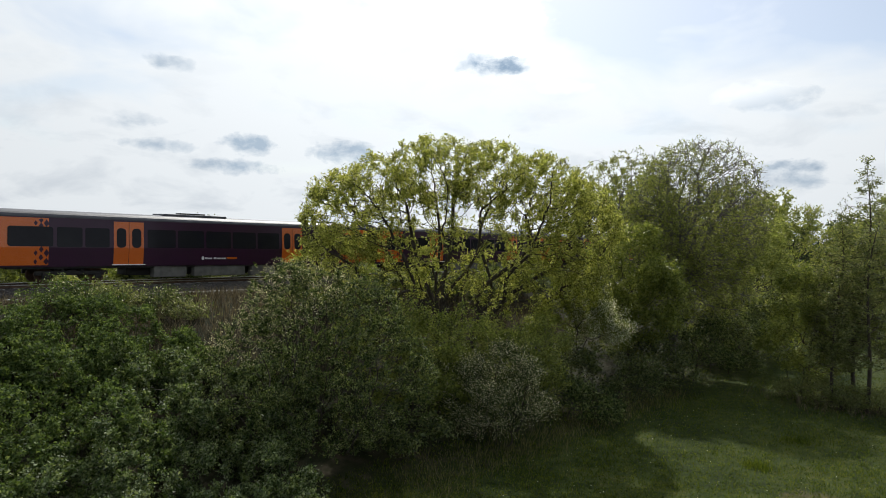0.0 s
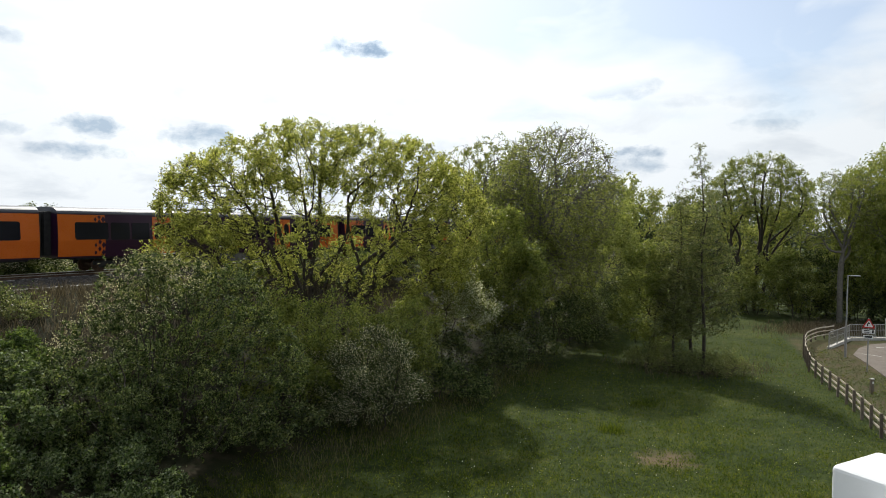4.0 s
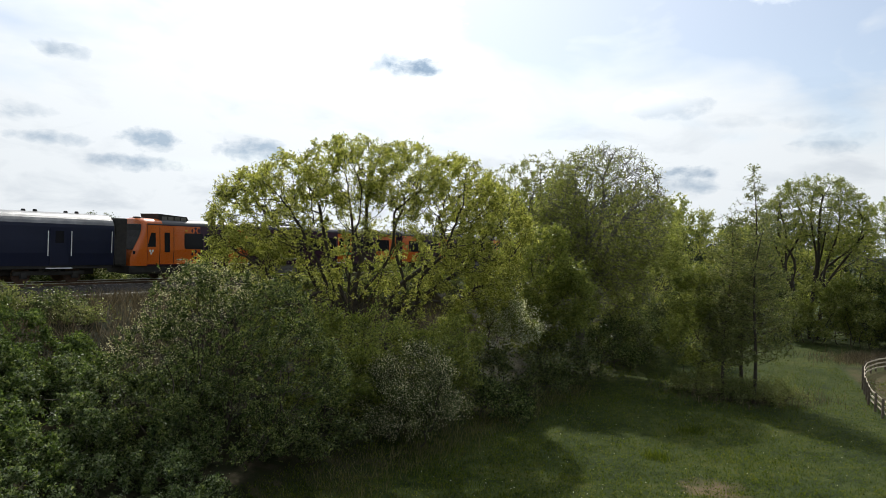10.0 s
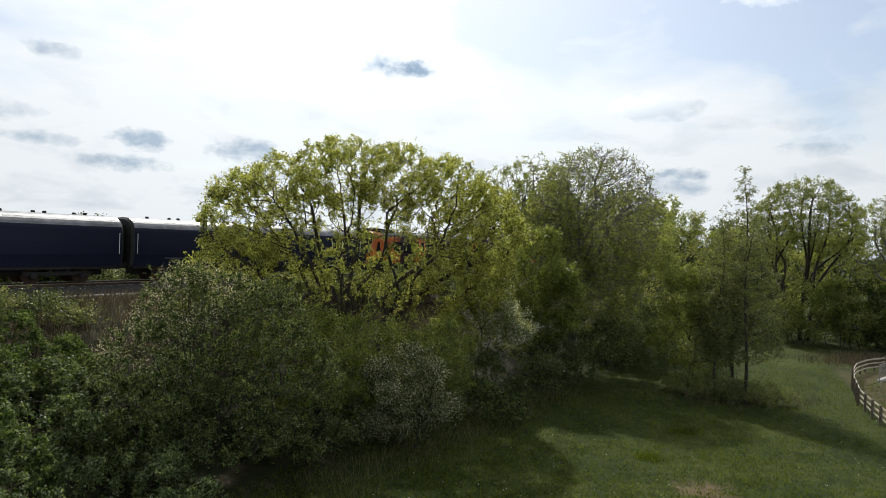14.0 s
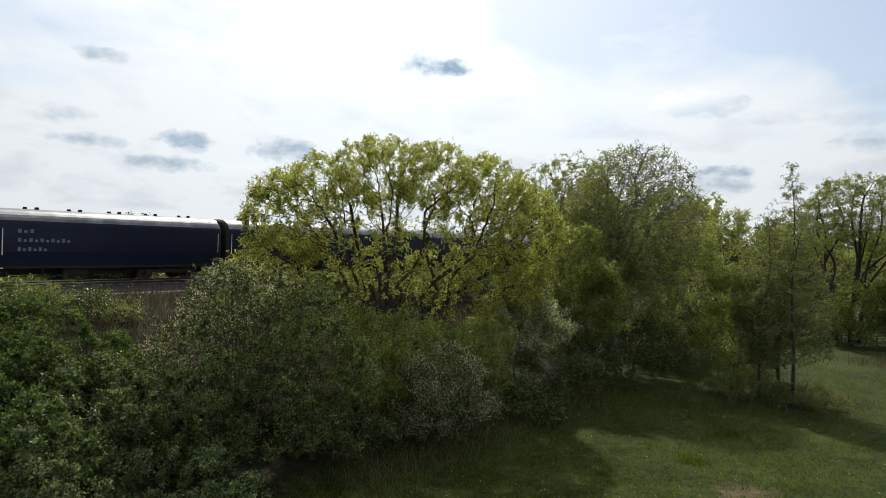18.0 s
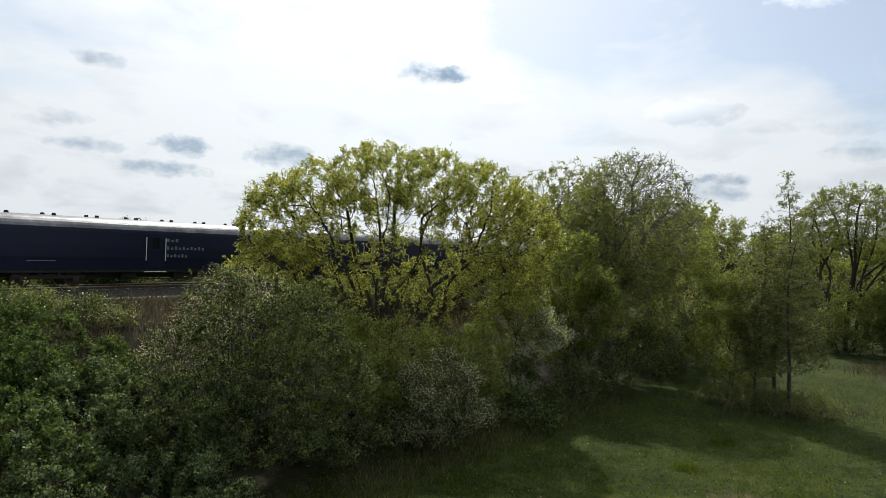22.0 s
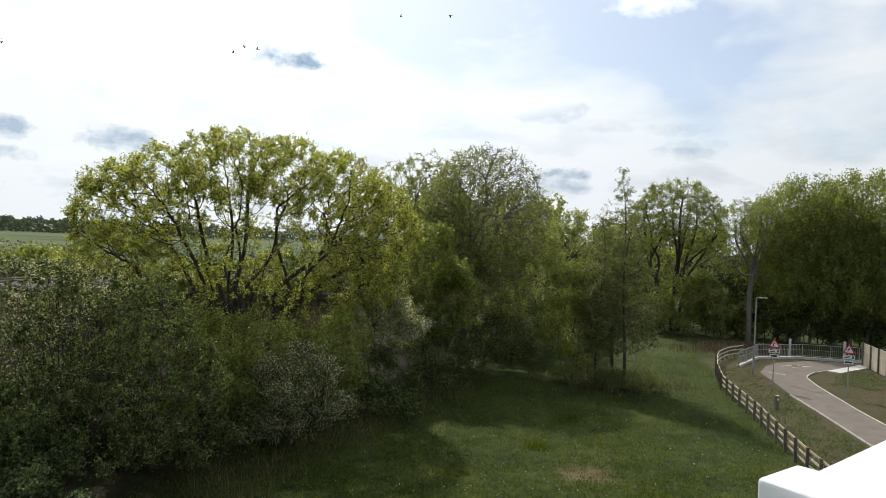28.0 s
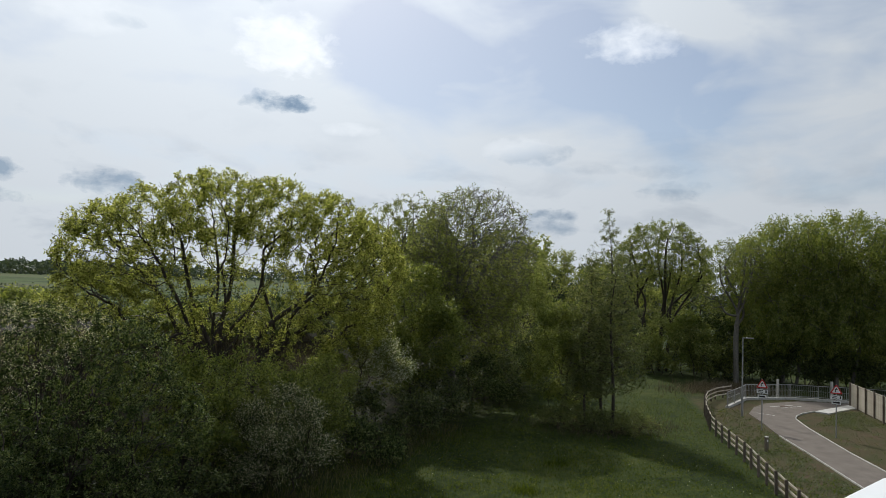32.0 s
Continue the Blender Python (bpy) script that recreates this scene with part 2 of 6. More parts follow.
def box(sx, sy, sz, x=0, y=0, z=0, bevel=0.0, bm=None):
    """A box on z = z, centred on x, y."""
    bm2 = bmesh.new()
    bmesh.ops.create_cube(bm2, size=1.0)
    bmesh.ops.scale(bm2, vec=(sx, sy, sz), verts=bm2.verts)
    bmesh.ops.translate(bm2, vec=(x, y, z + sz / 2), verts=bm2.verts)
    if bevel:
        bmesh.ops.bevel(bm2, geom=bm2.edges[:], offset=bevel, segments=2, affect="EDGES", profile=0.6)
    return join_bm(bm, bm2)


def join_bm(bm, bm2):
    if bm is None:
        return bm2
    me = bpy.data.meshes.new("tmp")
    bm2.to_mesh(me)
    bm.from_mesh(me)
    bm2.free()
    bpy.data.meshes.remove(me)
    return bm


def rod(r, length, x=0, y=0, z=0, axis="Z", seg=10, r2=None, bm=None):
    """A round bar that starts at x, y, z and runs along the axis."""
    bm2 = bmesh.new()
    bmesh.ops.create_cone(bm2, cap_ends=True, segments=seg, radius1=r, radius2=r if r2 is None else r2, depth=length)
    bmesh.ops.translate(bm2, vec=(0, 0, length / 2), verts=bm2.verts)
    if axis == "X":
        bmesh.ops.rotate(bm2, cent=(0, 0, 0), matrix=Matrix.Rotation(radians(90), 3, "Y"), verts=bm2.verts)
    if axis == "Y":
        bmesh.ops.rotate(bm2, cent=(0, 0, 0), matrix=Matrix.Rotation(radians(-90), 3, "X"), verts=bm2.verts)
    bmesh.ops.translate(bm2, vec=(x, y, z), verts=bm2.verts)
    return join_bm(bm, bm2)


def prism(outline, length, x0=0.0, bm=None):
    """An outline in y, z drawn out along x."""
    bm2 = bmesh.new()
    a = [bm2.verts.new((x0, y, z)) for y, z in outline]
    b = [bm2.verts.new((x0 + length, y, z)) for y, z in outline]
    n = len(outline)
    for i in range(n):
        bm2.faces.new((a[i], a[(i + 1) % n], b[(i + 1) % n], b[i]))
    bm2.faces.new(a[::-1]), bm2.faces.new(b)
    bmesh.ops.recalc_face_normals(bm2, faces=bm2.faces)
    return join_bm(bm, bm2)


# ---- the lie of the land ----
TRACK_HEADING, TRACK_OFF, RAIL_Z = 33.5, 38.2, 6.2
ALONG = np.array([math.sin(radians(TRACK_HEADING)), math.cos(radians(TRACK_HEADING))])
ACROSS = np.array([-ALONG[1], ALONG[0]])  # away from the meadow


def smooth01(v):
    v = np.clip(v, 0, 1)
    return v * v * (3 - 2 * v)


def lie(x, y):
    """Height of the ground: meadow, railway bank, the lower fields behind it."""
    x, y = np.asarray(x, float), np.asarray(y, float)
    off = x * ACROSS[0] + y * ACROSS[1]
    z = 5.6 * smooth01((off - 15.5) / 18.0) - 1.9 * smooth01((off - 42.5) / 8.0)
    far = np.hypot(x, y)
    z = z + 0.10 * np.sin(x * 0.31 + 1.3) * np.sin(y * 0.23 + 0.4) * smooth01((18 - off) / 10) * smooth01((off + 3) / 4)
    z = z + 0.05 * np.sin(x * 0.9 + y * 0.7) * np.sin(y * 1.1 - x * 0.4) * smooth01((16 - off) / 6) * smooth01((off + 1) / 3)
    hill = smooth01((far - 80) / 400) * 3.0 * smooth01((off - 55) / 60)
    return z + hill


def spot(along, off):
    p = ALONG * along + ACROSS * off
    return float(p[0]), float(p[1])


def ground_material():
    # the darkest stops also put shadow patches into the turf colour
    m = material("meadow", [(0.39, (0.010, 0.018, 0.003)), (0.46, (0.020, 0.033, 0.005)), (0.53, (0.041, 0.056, 0.009)), (0.61, (0.073, 0.073, 0.017))], 0.95, 0.35, 30, 0.8, spec=0.15, bump_dist=0.05)
    t = m.node_tree
    L = t.links.new
    p = t.nodes["Principled BSDF"]
    old = p.inputs["Base Color"].links[0].from_socket
    geo = t.nodes.new("ShaderNodeNewGeometry")
    mixed = None
    for sc, wt in ((0.22, 0.34), (1.7, 0.34), (9.0, 0.32)):
        nz = node(t, "ShaderNodeTexNoise", Scale=sc, Detail=5.0, Roughness=0.65)
        L(geo.outputs["Position"], nz.inputs["Vector"])
        v = maths(t, "MULTIPLY", nz.outputs["Fac"], wt)
        mixed = v if mixed is None else maths(t, "ADD", mixed, v)
    L(mixed, old.node.inputs[0])
    dot = t.nodes.new("ShaderNodeVectorMath")
    dot.operation = "DOT_PRODUCT"
    dot.inputs[1].default_value = (ACROSS[0], ACROSS[1], 0)
    L(geo.outputs["Position"], dot.inputs[0])
    fine = node(t, "ShaderNodeTexNoise", Scale=1.3, Detail=5.0)
    L(geo.outputs["Position"], fine.inputs["Vector"])
    # a worn bare patch in the turf
    gap = t.nodes.new("ShaderNodeVectorMath")
    gap.operation = "DISTANCE"
    gap.inputs[1].default_value = (10.4, 25.2, 0.0)
    L(geo.outputs["Position"], gap.inputs[0])
    bare = t.nodes.new("ShaderNodeMapRange")
    bare.inputs["From Min"].default_value, bare.inputs["From Max"].default_value = 1.5, 0.2
    L(maths(t, "ADD", gap.outputs["Value"], maths(t, "MULTIPLY", maths(t, "SUBTRACT", fine.outputs["Fac"], 0.5), 3.0)), bare.inputs["Value"])
    worn = t.nodes.new("ShaderNodeMix")
    worn.data_type = "RGBA"
    L(maths(t, "MULTIPLY", bare.outputs[0], 0.8), worn.inputs["Factor"])
    L(old, worn.inputs["A"])
    worn.inputs["B"].default_value = (0.17, 0.115, 0.08, 1)
    old = worn.outputs["Result"]
    # litter and bare soil under the trees of the bank, darkened for undergrowth shade
    off = maths(t, "ADD", dot.outputs["Value"], maths(t, "MULTIPLY", maths(t, "SUBTRACT", fine.outputs["Fac"], 0.5), 5.0))
    band = t.nodes.new("ShaderNodeMapRange")
    band.inputs["From Min"].default_value, band.inputs["From Max"].default_value = 15.0, 19.5
    L(off, band.inputs["Value"])
    back = t.nodes.new("ShaderNodeMapRange")
    back.inputs["From Min"].default_value, back.inputs["From Max"].default_value = 52.0, 44.0
    L(off, back.inputs["Value"])
    litter = ramp_node(t, [(0.35, (0.016, 0.020, 0.008)), (0.52, (0.030, 0.030, 0.014)), (0.72, (0.075, 0.058, 0.036))])
    L(fine.outputs["Fac"], litter.inputs[0])
    mix = t.nodes.new("ShaderNodeMix")
    mix.data_type = "RGBA"
    L(maths(t, "MULTIPLY", band.outputs[0], back.outputs[0]), mix.inputs["Factor"])
    L(old, mix.inputs["A"]), L(litter.outputs[0], mix.inputs["B"])
    # sown fields behind the railway, strip by strip
    strips = ramp_node(t, [(0.40, (0.032, 0.050, 0.010)), (0.50, (0.060, 0.088, 0.017)), (0.62, (0.075, 0.082, 0.030))])
    wide = node(t, "ShaderNodeTexNoise", Scale=0.018, Detail=3.0)
    L(geo.outputs["Position"], wide.inputs["Vector"]), L(wide.outputs["Fac"], strips.inputs[0])
    beyond = t.nodes.new("ShaderNodeMapRange")
    beyond.inputs["From Min"].default_value, beyond.inputs["From Max"].default_value = 50.0, 58.0
    L(off, beyond.inputs["Value"])
    sown = t.nodes.new("ShaderNodeMix")
    sown.data_type = "RGBA"
    L(beyond.outputs[0], sown.inputs["Factor"]), L(mix.outputs["Result"], sown.inputs["A"]), L(strips.outputs[0], sown.inputs["B"])
    mix = sown
    # turned soil beside the lane
    verge = t.nodes.new("ShaderNodeMapRange")
    verge.inputs["From Min"].default_value, verge.inputs["From Max"].default_value = 9.7, 10.3
    side = t.nodes.new("ShaderNodeVectorMath")
    side.operation = "DOT_PRODUCT"
    side.inputs[1].default_value = (1.0, -0.413, 0)
    L(geo.outputs["Position"], side.inputs[0])
    L(side.outputs["Value"], verge.inputs["Value"])
    patch = node(t, "ShaderNodeTexNoise", Scale=0.55, Detail=12.0, Roughness=0.78)
    L(geo.outputs["Position"], patch.inputs["Vector"])
    soil = ramp_node(t, [(0.34, (0.095, 0.062, 0.040)), (0.50, (0.070, 0.058, 0.028)), (0.66, (0.042, 0.054, 0.014))])
    L(patch.outputs["Fac"], soil.inputs[0])
    mix2 = t.nodes.new("ShaderNodeMix")
    mix2.data_type = "RGBA"
    sep = t.nodes.new("ShaderNodeSeparateXYZ")
    L(geo.outputs["Position"], sep.inputs[0])
    near = t.nodes.new("ShaderNodeMapRange")
    near.inputs["From Min"].default_value, near.inputs["From Max"].default_value = 56.0, 50.0
    L(sep.outputs["Y"], near.inputs["Value"])
    L(maths(t, "MULTIPLY", verge.outputs[0], near.outputs[0]), mix2.inputs["Factor"]), L(mix.outputs["Result"], mix2.inputs["A"]), L(soil.outputs[0], mix2.inputs["B"])
    L(mix2.outputs["Result"], p.inputs["Base Color"])
    return m


def build_ground():
    ang = np.radians(np.concatenate([np.arange(-48, 52, 0.35), np.arange(52, 312, 4.0)]))
    rad = np.concatenate([[0.0], np.geomspace(3, 90, 150), np.geomspace(96, 4200, 40)])
    A, R = np.meshgrid(ang, rad)
    x, y = R * np.sin(A), R * np.cos(A)
    v = np.stack([x, y, lie(x, y)], -1).reshape(-1, 3)
    na, nr = len(ang), len(rad)
    i, j = np.meshgrid(np.arange(nr - 1), np.arange(na), indexing="ij")
    j2 = (j + 1) % na
    idx = np.stack([i * na + j, (i + 1) * na + j, (i + 1) * na + j2, i * na + j2], -1).reshape(-1)
    tagged(new("ground", bulk("ground", v, 4, idx, ground_material(), True)), "rough grass meadow rising to a railway bank", "ground", kind="structure")


build_ground()


# ---- railway ----
STEEL = material("worn_steel", [(0.3, (0.30, 0.27, 0.25)), (0.7, (0.50, 0.48, 0.46))], 0.3, 3, 80, 0.1, metal=0.9)
RUST = material("rusty_steel", [(0.3, (0.05, 0.03, 0.02)), (0.7, (0.12, 0.07, 0.045))], 0.85, 6, 60, 0.4)
BALLAST = material("ballast", [(0.36, (0.014, 0.012, 0.011)), (0.5, (0.040, 0.036, 0.034)), (0.64, (0.10, 0.092, 0.087))], 0.95, 14, 14, 1.0, bump_dist=0.08)
STONE = material("broken_stone", [(0.25, (0.035, 0.031, 0.030)), (0.55, (0.105, 0.097, 0.093)), (0.85, (0.24, 0.225, 0.215))], 0.9, 6, 30, 0, island=True)
CONCRETE = material("weathered_concrete", [(0.3, (0.22, 0.21, 0.19)), (0.7, (0.38, 0.36, 0.33))], 0.9, 3, 40, 0.4)
ORANGE = material("orange_paint", [(0.3, (0.50, 0.10, 0.010)), (0.7, (0.56, 0.12, 0.013))], 0.28, 0.7, 120, 0.04, spec=0.5, coat=0.3)
PURPLE = material("dark_purple_paint", [(0.3, (0.024, 0.005, 0.022)), (0.7, (0.034, 0.007, 0.030))], 0.32, 0.7, 120, 0.04, spec=0.35, coat=0.1)
ROOF_GREY = material("grey_roof_paint", [(0.3, (0.045, 0.045, 0.053)), (0.7, (0.075, 0.075, 0.088))], 0.42, 0.9, 30, 0.15)
YELLOW_LAMP = material("yellow_lens", [(0.3, (0.55, 0.28, 0.02)), (0.7, (0.60, 0.32, 0.03))], 0.3, 3, 60, 0.02)
NAVY = material("navy_paint", [(0.3, (0.006, 0.009, 0.027)), (0.7, (0.009, 0.013, 0.035))], 0.45, 0.6, 60, 0.12, spec=0.25)
ROOF_OLD = material("worn_silver_roof", [(0.3, (0.10, 0.10, 0.105)), (0.55, (0.17, 0.17, 0.175)), (0.75, (0.26, 0.255, 0.255))], 0.36, 1.3, 14, 0.35, metal=0.5)
BLACK = material("black_underframe", [(0.3, (0.012, 0.011, 0.010)), (0.7, (0.03, 0.027, 0.024))], 0.75, 4, 50, 0.3)
GREY_BOX = material("grey_equipment_box", [(0.3, (0.085, 0.082, 0.074)), (0.7, (0.16, 0.153, 0.14))], 0.6, 3, 40, 0.2)
GLASS_DARK = material("tinted_glass", [(0.3, (0.010, 0.010, 0.014)), (0.7, (0.018, 0.018, 0.022))], 0.12, 0.5, 10, 0.0, spec=0.12)
WHITE_PAINT = material("white_paint", [(0.3, (0.62, 0.62, 0.60)), (0.7, (0.78, 0.78, 0.76))], 0.5, 3, 60, 0.1)
GREEN_PAINT = material("green_paint", [(0.3, (0.05, 0.30, 0.10)), (0.7, (0.07, 0.38, 0.14))], 0.4, 3, 60, 0.1)
RUBBER = material("black_rubber", [(0.3, (0.010, 0.010, 0.010)), (0.7, (0.025, 0.024, 0.023))], 0.7, 5, 30, 0.4)
FADED = material("faded_lettering", [(0.3, (0.12, 0.13, 0.19)), (0.7, (0.17, 0.185, 0.25))], 0.6, 5, 30, 0.1)


def track_pose(along, across=0.0, z=RAIL_Z):
    x, y = spot(along, TRACK_OFF + across)
    return pose(x, y, z, 0, 0, 90 - TRACK_HEADING)


def build_track():
    bed = empty("ballast_bed", track_pose(0, 0, 0), "grey stone ballast bed under the railway track", "railway track", kind="structure")
    z = RAIL_Z - 0.17
    part("shoulder", prism([(-3.4, z - 0.62), (3.0, z - 0.62), (1.9, z), (-1.9, z)], 320, -90), BALLAST, bed)
    # loose stones on the shoulder
    g = np.random.default_rng(12)
    n = 9000
    u, w = g.uniform(0, 46, n), g.uniform(-3.3, 1.9, n)
    top = np.where(w < -1.9, z - 0.62 * (-1.9 - w) / 1.5, z)
    c = np.stack([u, w, top + 0.012], -1)
    corner = g.normal(size=(n, 4, 3)) * np.array([0.034, 0.034, 0.026])
    stone = bulk("ballast_stones", (c[:, None, :] + corner).reshape(-1, 3), 3, (np.arange(n)[:, None] * 4 + np.array([0, 1, 2, 0, 3, 1, 1, 3, 2, 2, 3, 0])[None]).reshape(-1), STONE)
    tagged(child("ballast_stones", stone, bed), kind="stuff")
    rail = [(-0.07, -0.16), (0.07, -0.16), (0.02, -0.13), (0.02, -0.05), (0.036, -0.04), (0.036, 0), (-0.036, 0), (-0.036, -0.04), (-0.02, -0.05), (-0.02, -0.13)]
    for side in (-0.7525, 0.7525):
        o = empty("rail", track_pose(0, side), "worn steel running rail on concrete sleepers", "rail", "running rails")
        part("web", prism([(y, zz) for y, zz in rail if zz < -0.03], 320, -90), RUST, o)
        part("head", box(320, 0.07, 0.042, 70, 0, -0.042), STEEL, o, "polished rail head")
    me = bpy.data.meshes.new("sleeper")
    bm = box(0.26, 2.5, 0.16, 0, 0, -0.32, 0.02)
    bm.to_mesh(me)
    bm.free()
    me.materials.append(CONCRETE)
    for i in range(90):
        s = new("sleeper", me)
        s.matrix_basis = track_pose(-5 + i * 0.68, 0, RAIL_Z)
        tagged(s, "concrete sleeper bedded in grey ballast", "sleeper", "sleepers")
    trough = empty("cable_trough", track_pose(0, -3.9, 0), "concrete cable trough along the track", "cable trough")
    base = float(lie(*spot(20, TRACK_OFF - 3.9)))
    for i in range(60):
        part("trough_lid", box(0.97, 0.42, 0.07, -6 + i, 0, base + 0.13, 0.012), CONCRETE, trough)
    part("trough_body", box(60, 0.36, 0.5, 23.5, 0, base - 0.37), CONCRETE, trough)


def car_side(z):
    """Half width of the unit's body at a height."""
    return 1.34 + 0.05 * np.clip((z - 0.9) / 1.0, 0, 1) - 0.10 * np.clip((z - 1.9) / 1.5, 0, 1)


def shell_outline(n=14):
    pts = [(-car_side(z), z) for z in (0.92, 1.1, 1.3, 1.6, 1.9, 2.3, 2.7, 3.1, 3.42)]
    for a in np.linspace(10, 170, n):
        c, s = math.cos(radians(a)), math.sin(radians(a))
        pts.append((-1.27 * np.sign(c) * abs(c) ** 0.62, 3.42 + 0.38 * s ** 0.9))
    pts += [(-y, z) for y, z in pts[:9][::-1]]
    return [(float(y), float(z)) for y, z in pts]


def panel(x0, x1, z0, z1, proud, bm=None, round_=0.0, seg=5):
    """A plate that follows the near body side, with rounded corners."""
    pts = []
    if round_:
        for cx, cz, a0 in ((x1 - round_, z1 - round_, 0), (x0 + round_, z1 - round_, 90), (x0 + round_, z0 + round_, 180), (x1 - round_, z0 + round_, 270)):
            for k in range(seg):
                a = radians(a0 + 90 * k / (seg - 1))
                pts.append((cx + round_ * math.cos(a), cz + round_ * math.sin(a)))
    else:
        zs = sorted({z0, z1} | ({1.9} if z0 < 1.9 < z1 else set()))
        pts = [(x0, z) for z in zs] + [(x1, z) for z in zs[::-1]]
    bm2 = bmesh.new()
    f = [bm2.verts.new((x, -float(car_side(z)) - proud, z)) for x, z in pts]
    b = [bm2.verts.new((x, -float(car_side(z)) + 0.03, z)) for x, z in pts]
    n = len(pts)
    bm2.faces.new(f), bm2.faces.new(b[::-1])
    for i in range(n):
        bm2.faces.new((f[i], b[i], b[(i + 1) % n], f[(i + 1) % n]))
    bmesh.ops.recalc_face_normals(bm2, faces=bm2.faces)
    return join_bm(bm, bm2)


WHEELS = []


def bogie(thing, x, base=2.5, r=0.42):
    b = part("bogie", box(base + 1.0, 0.14, 0.22, x, -1.02, 0.46, 0.03), BLACK, thing)
    part("side_frame", box(base + 1.0, 0.14, 0.22, x, 1.02, 0.46, 0.03), BLACK, b)
    part("bolster", box(0.5, 2.1, 0.3, x, 0, 0.45, 0.04), BLACK, b)
    for dx in (-base / 2, base / 2):
        part("axle_box", box(0.34, 0.2, 0.34, x + dx, -1.06, 0.28, 0.05), BLACK, b)
        bm = rod(r, 0.13, 0, -0.78, 0, "Y", 24)
        rod(r, 0.13, 0, 0.65, 0, "Y", 24, bm=bm)
        rod(0.08, 1.5, 0, -0.75, 0, "Y", 10, bm=bm)
        box(0.5, 0.14, 0.06, 0, -0.715, 0.1, bm=bm)
        w = part("wheelset", bm, RUST, b, "steel wheelset")
        w.location = (x + dx, 0, r)
        WHEELS.append((w, r))
    part("spring", rod(0.13, 0.34, x - 0.45, -1.0, 0.62, seg=12), BLACK, b)
    part("spring", rod(0.13, 0.34, x + 0.45, -1.0, 0.62, seg=12), BLACK, b)
    return b


def underboxes(thing, spans, mat):
    for x0, x1, z0, z1 in spans:
        part("equipment_box", box(x1 - x0, 0.5, z1 - z0, (x0 + x1) / 2, -1.0, z0, 0.03), mat, thing)


def lozenges(thing, x, flip):
    """Criss-cross pattern where orange meets purple."""
    for k in range(3):
        for z in (1.18, 1.62, 3.12) if k % 2 == 0 else (1.40, 1.80, 2.98, 3.28):
            w, h = 0.13 - 0.02 * k, 0.20 - 0.03 * k
            xx = x + flip * (0.20 - k * 0.24)
            bm = bmesh.new()
            y = lambda zz: -float(car_side(zz)) - 0.016
            lo, hi = max(z - h, 1.02), min(z + h, 3.36)
            v = [bm.verts.new((xx - w, y(z), z)), bm.verts.new((xx, y(lo), lo)), bm.verts.new((xx + w, y(z), z)), bm.verts.new((xx, y(hi), hi))]
            bm.faces.new(v)
            part("livery_lozenge", bm, PURPLE, thing)


def door_pair(car, x, green=False):
    for sgn in (-1, 1):
        x0, x1 = (x - 0.80, x - 0.015) if sgn < 0 else (x + 0.015, x + 0.80)
        d = part("door", panel(x0, x1, 1.02, 3.33, 0.022), ORANGE, car, "orange sliding door leaf")
        c = (x0 + x1) / 2 - sgn * 0.0
        part("door_window", panel(c - 0.25, c + 0.25, 1.92, 2.98, 0.032, round_=0.2), GLASS_DARK, d)
        if green:
            part("stripe", panel(x0 + 0.06, x1 - 0.06, 1.62, 1.84, 0.028), GREEN_PAINT, d, "green stripe")
    part("door_step", box(1.75, 0.12, 0.05, x, -1.42, 0.97, 0.01), WHITE_PAINT, car)
    part("door_seal", panel(x - 0.013, x + 0.013, 1.02, 3.33, 0.01), RUBBER, car)


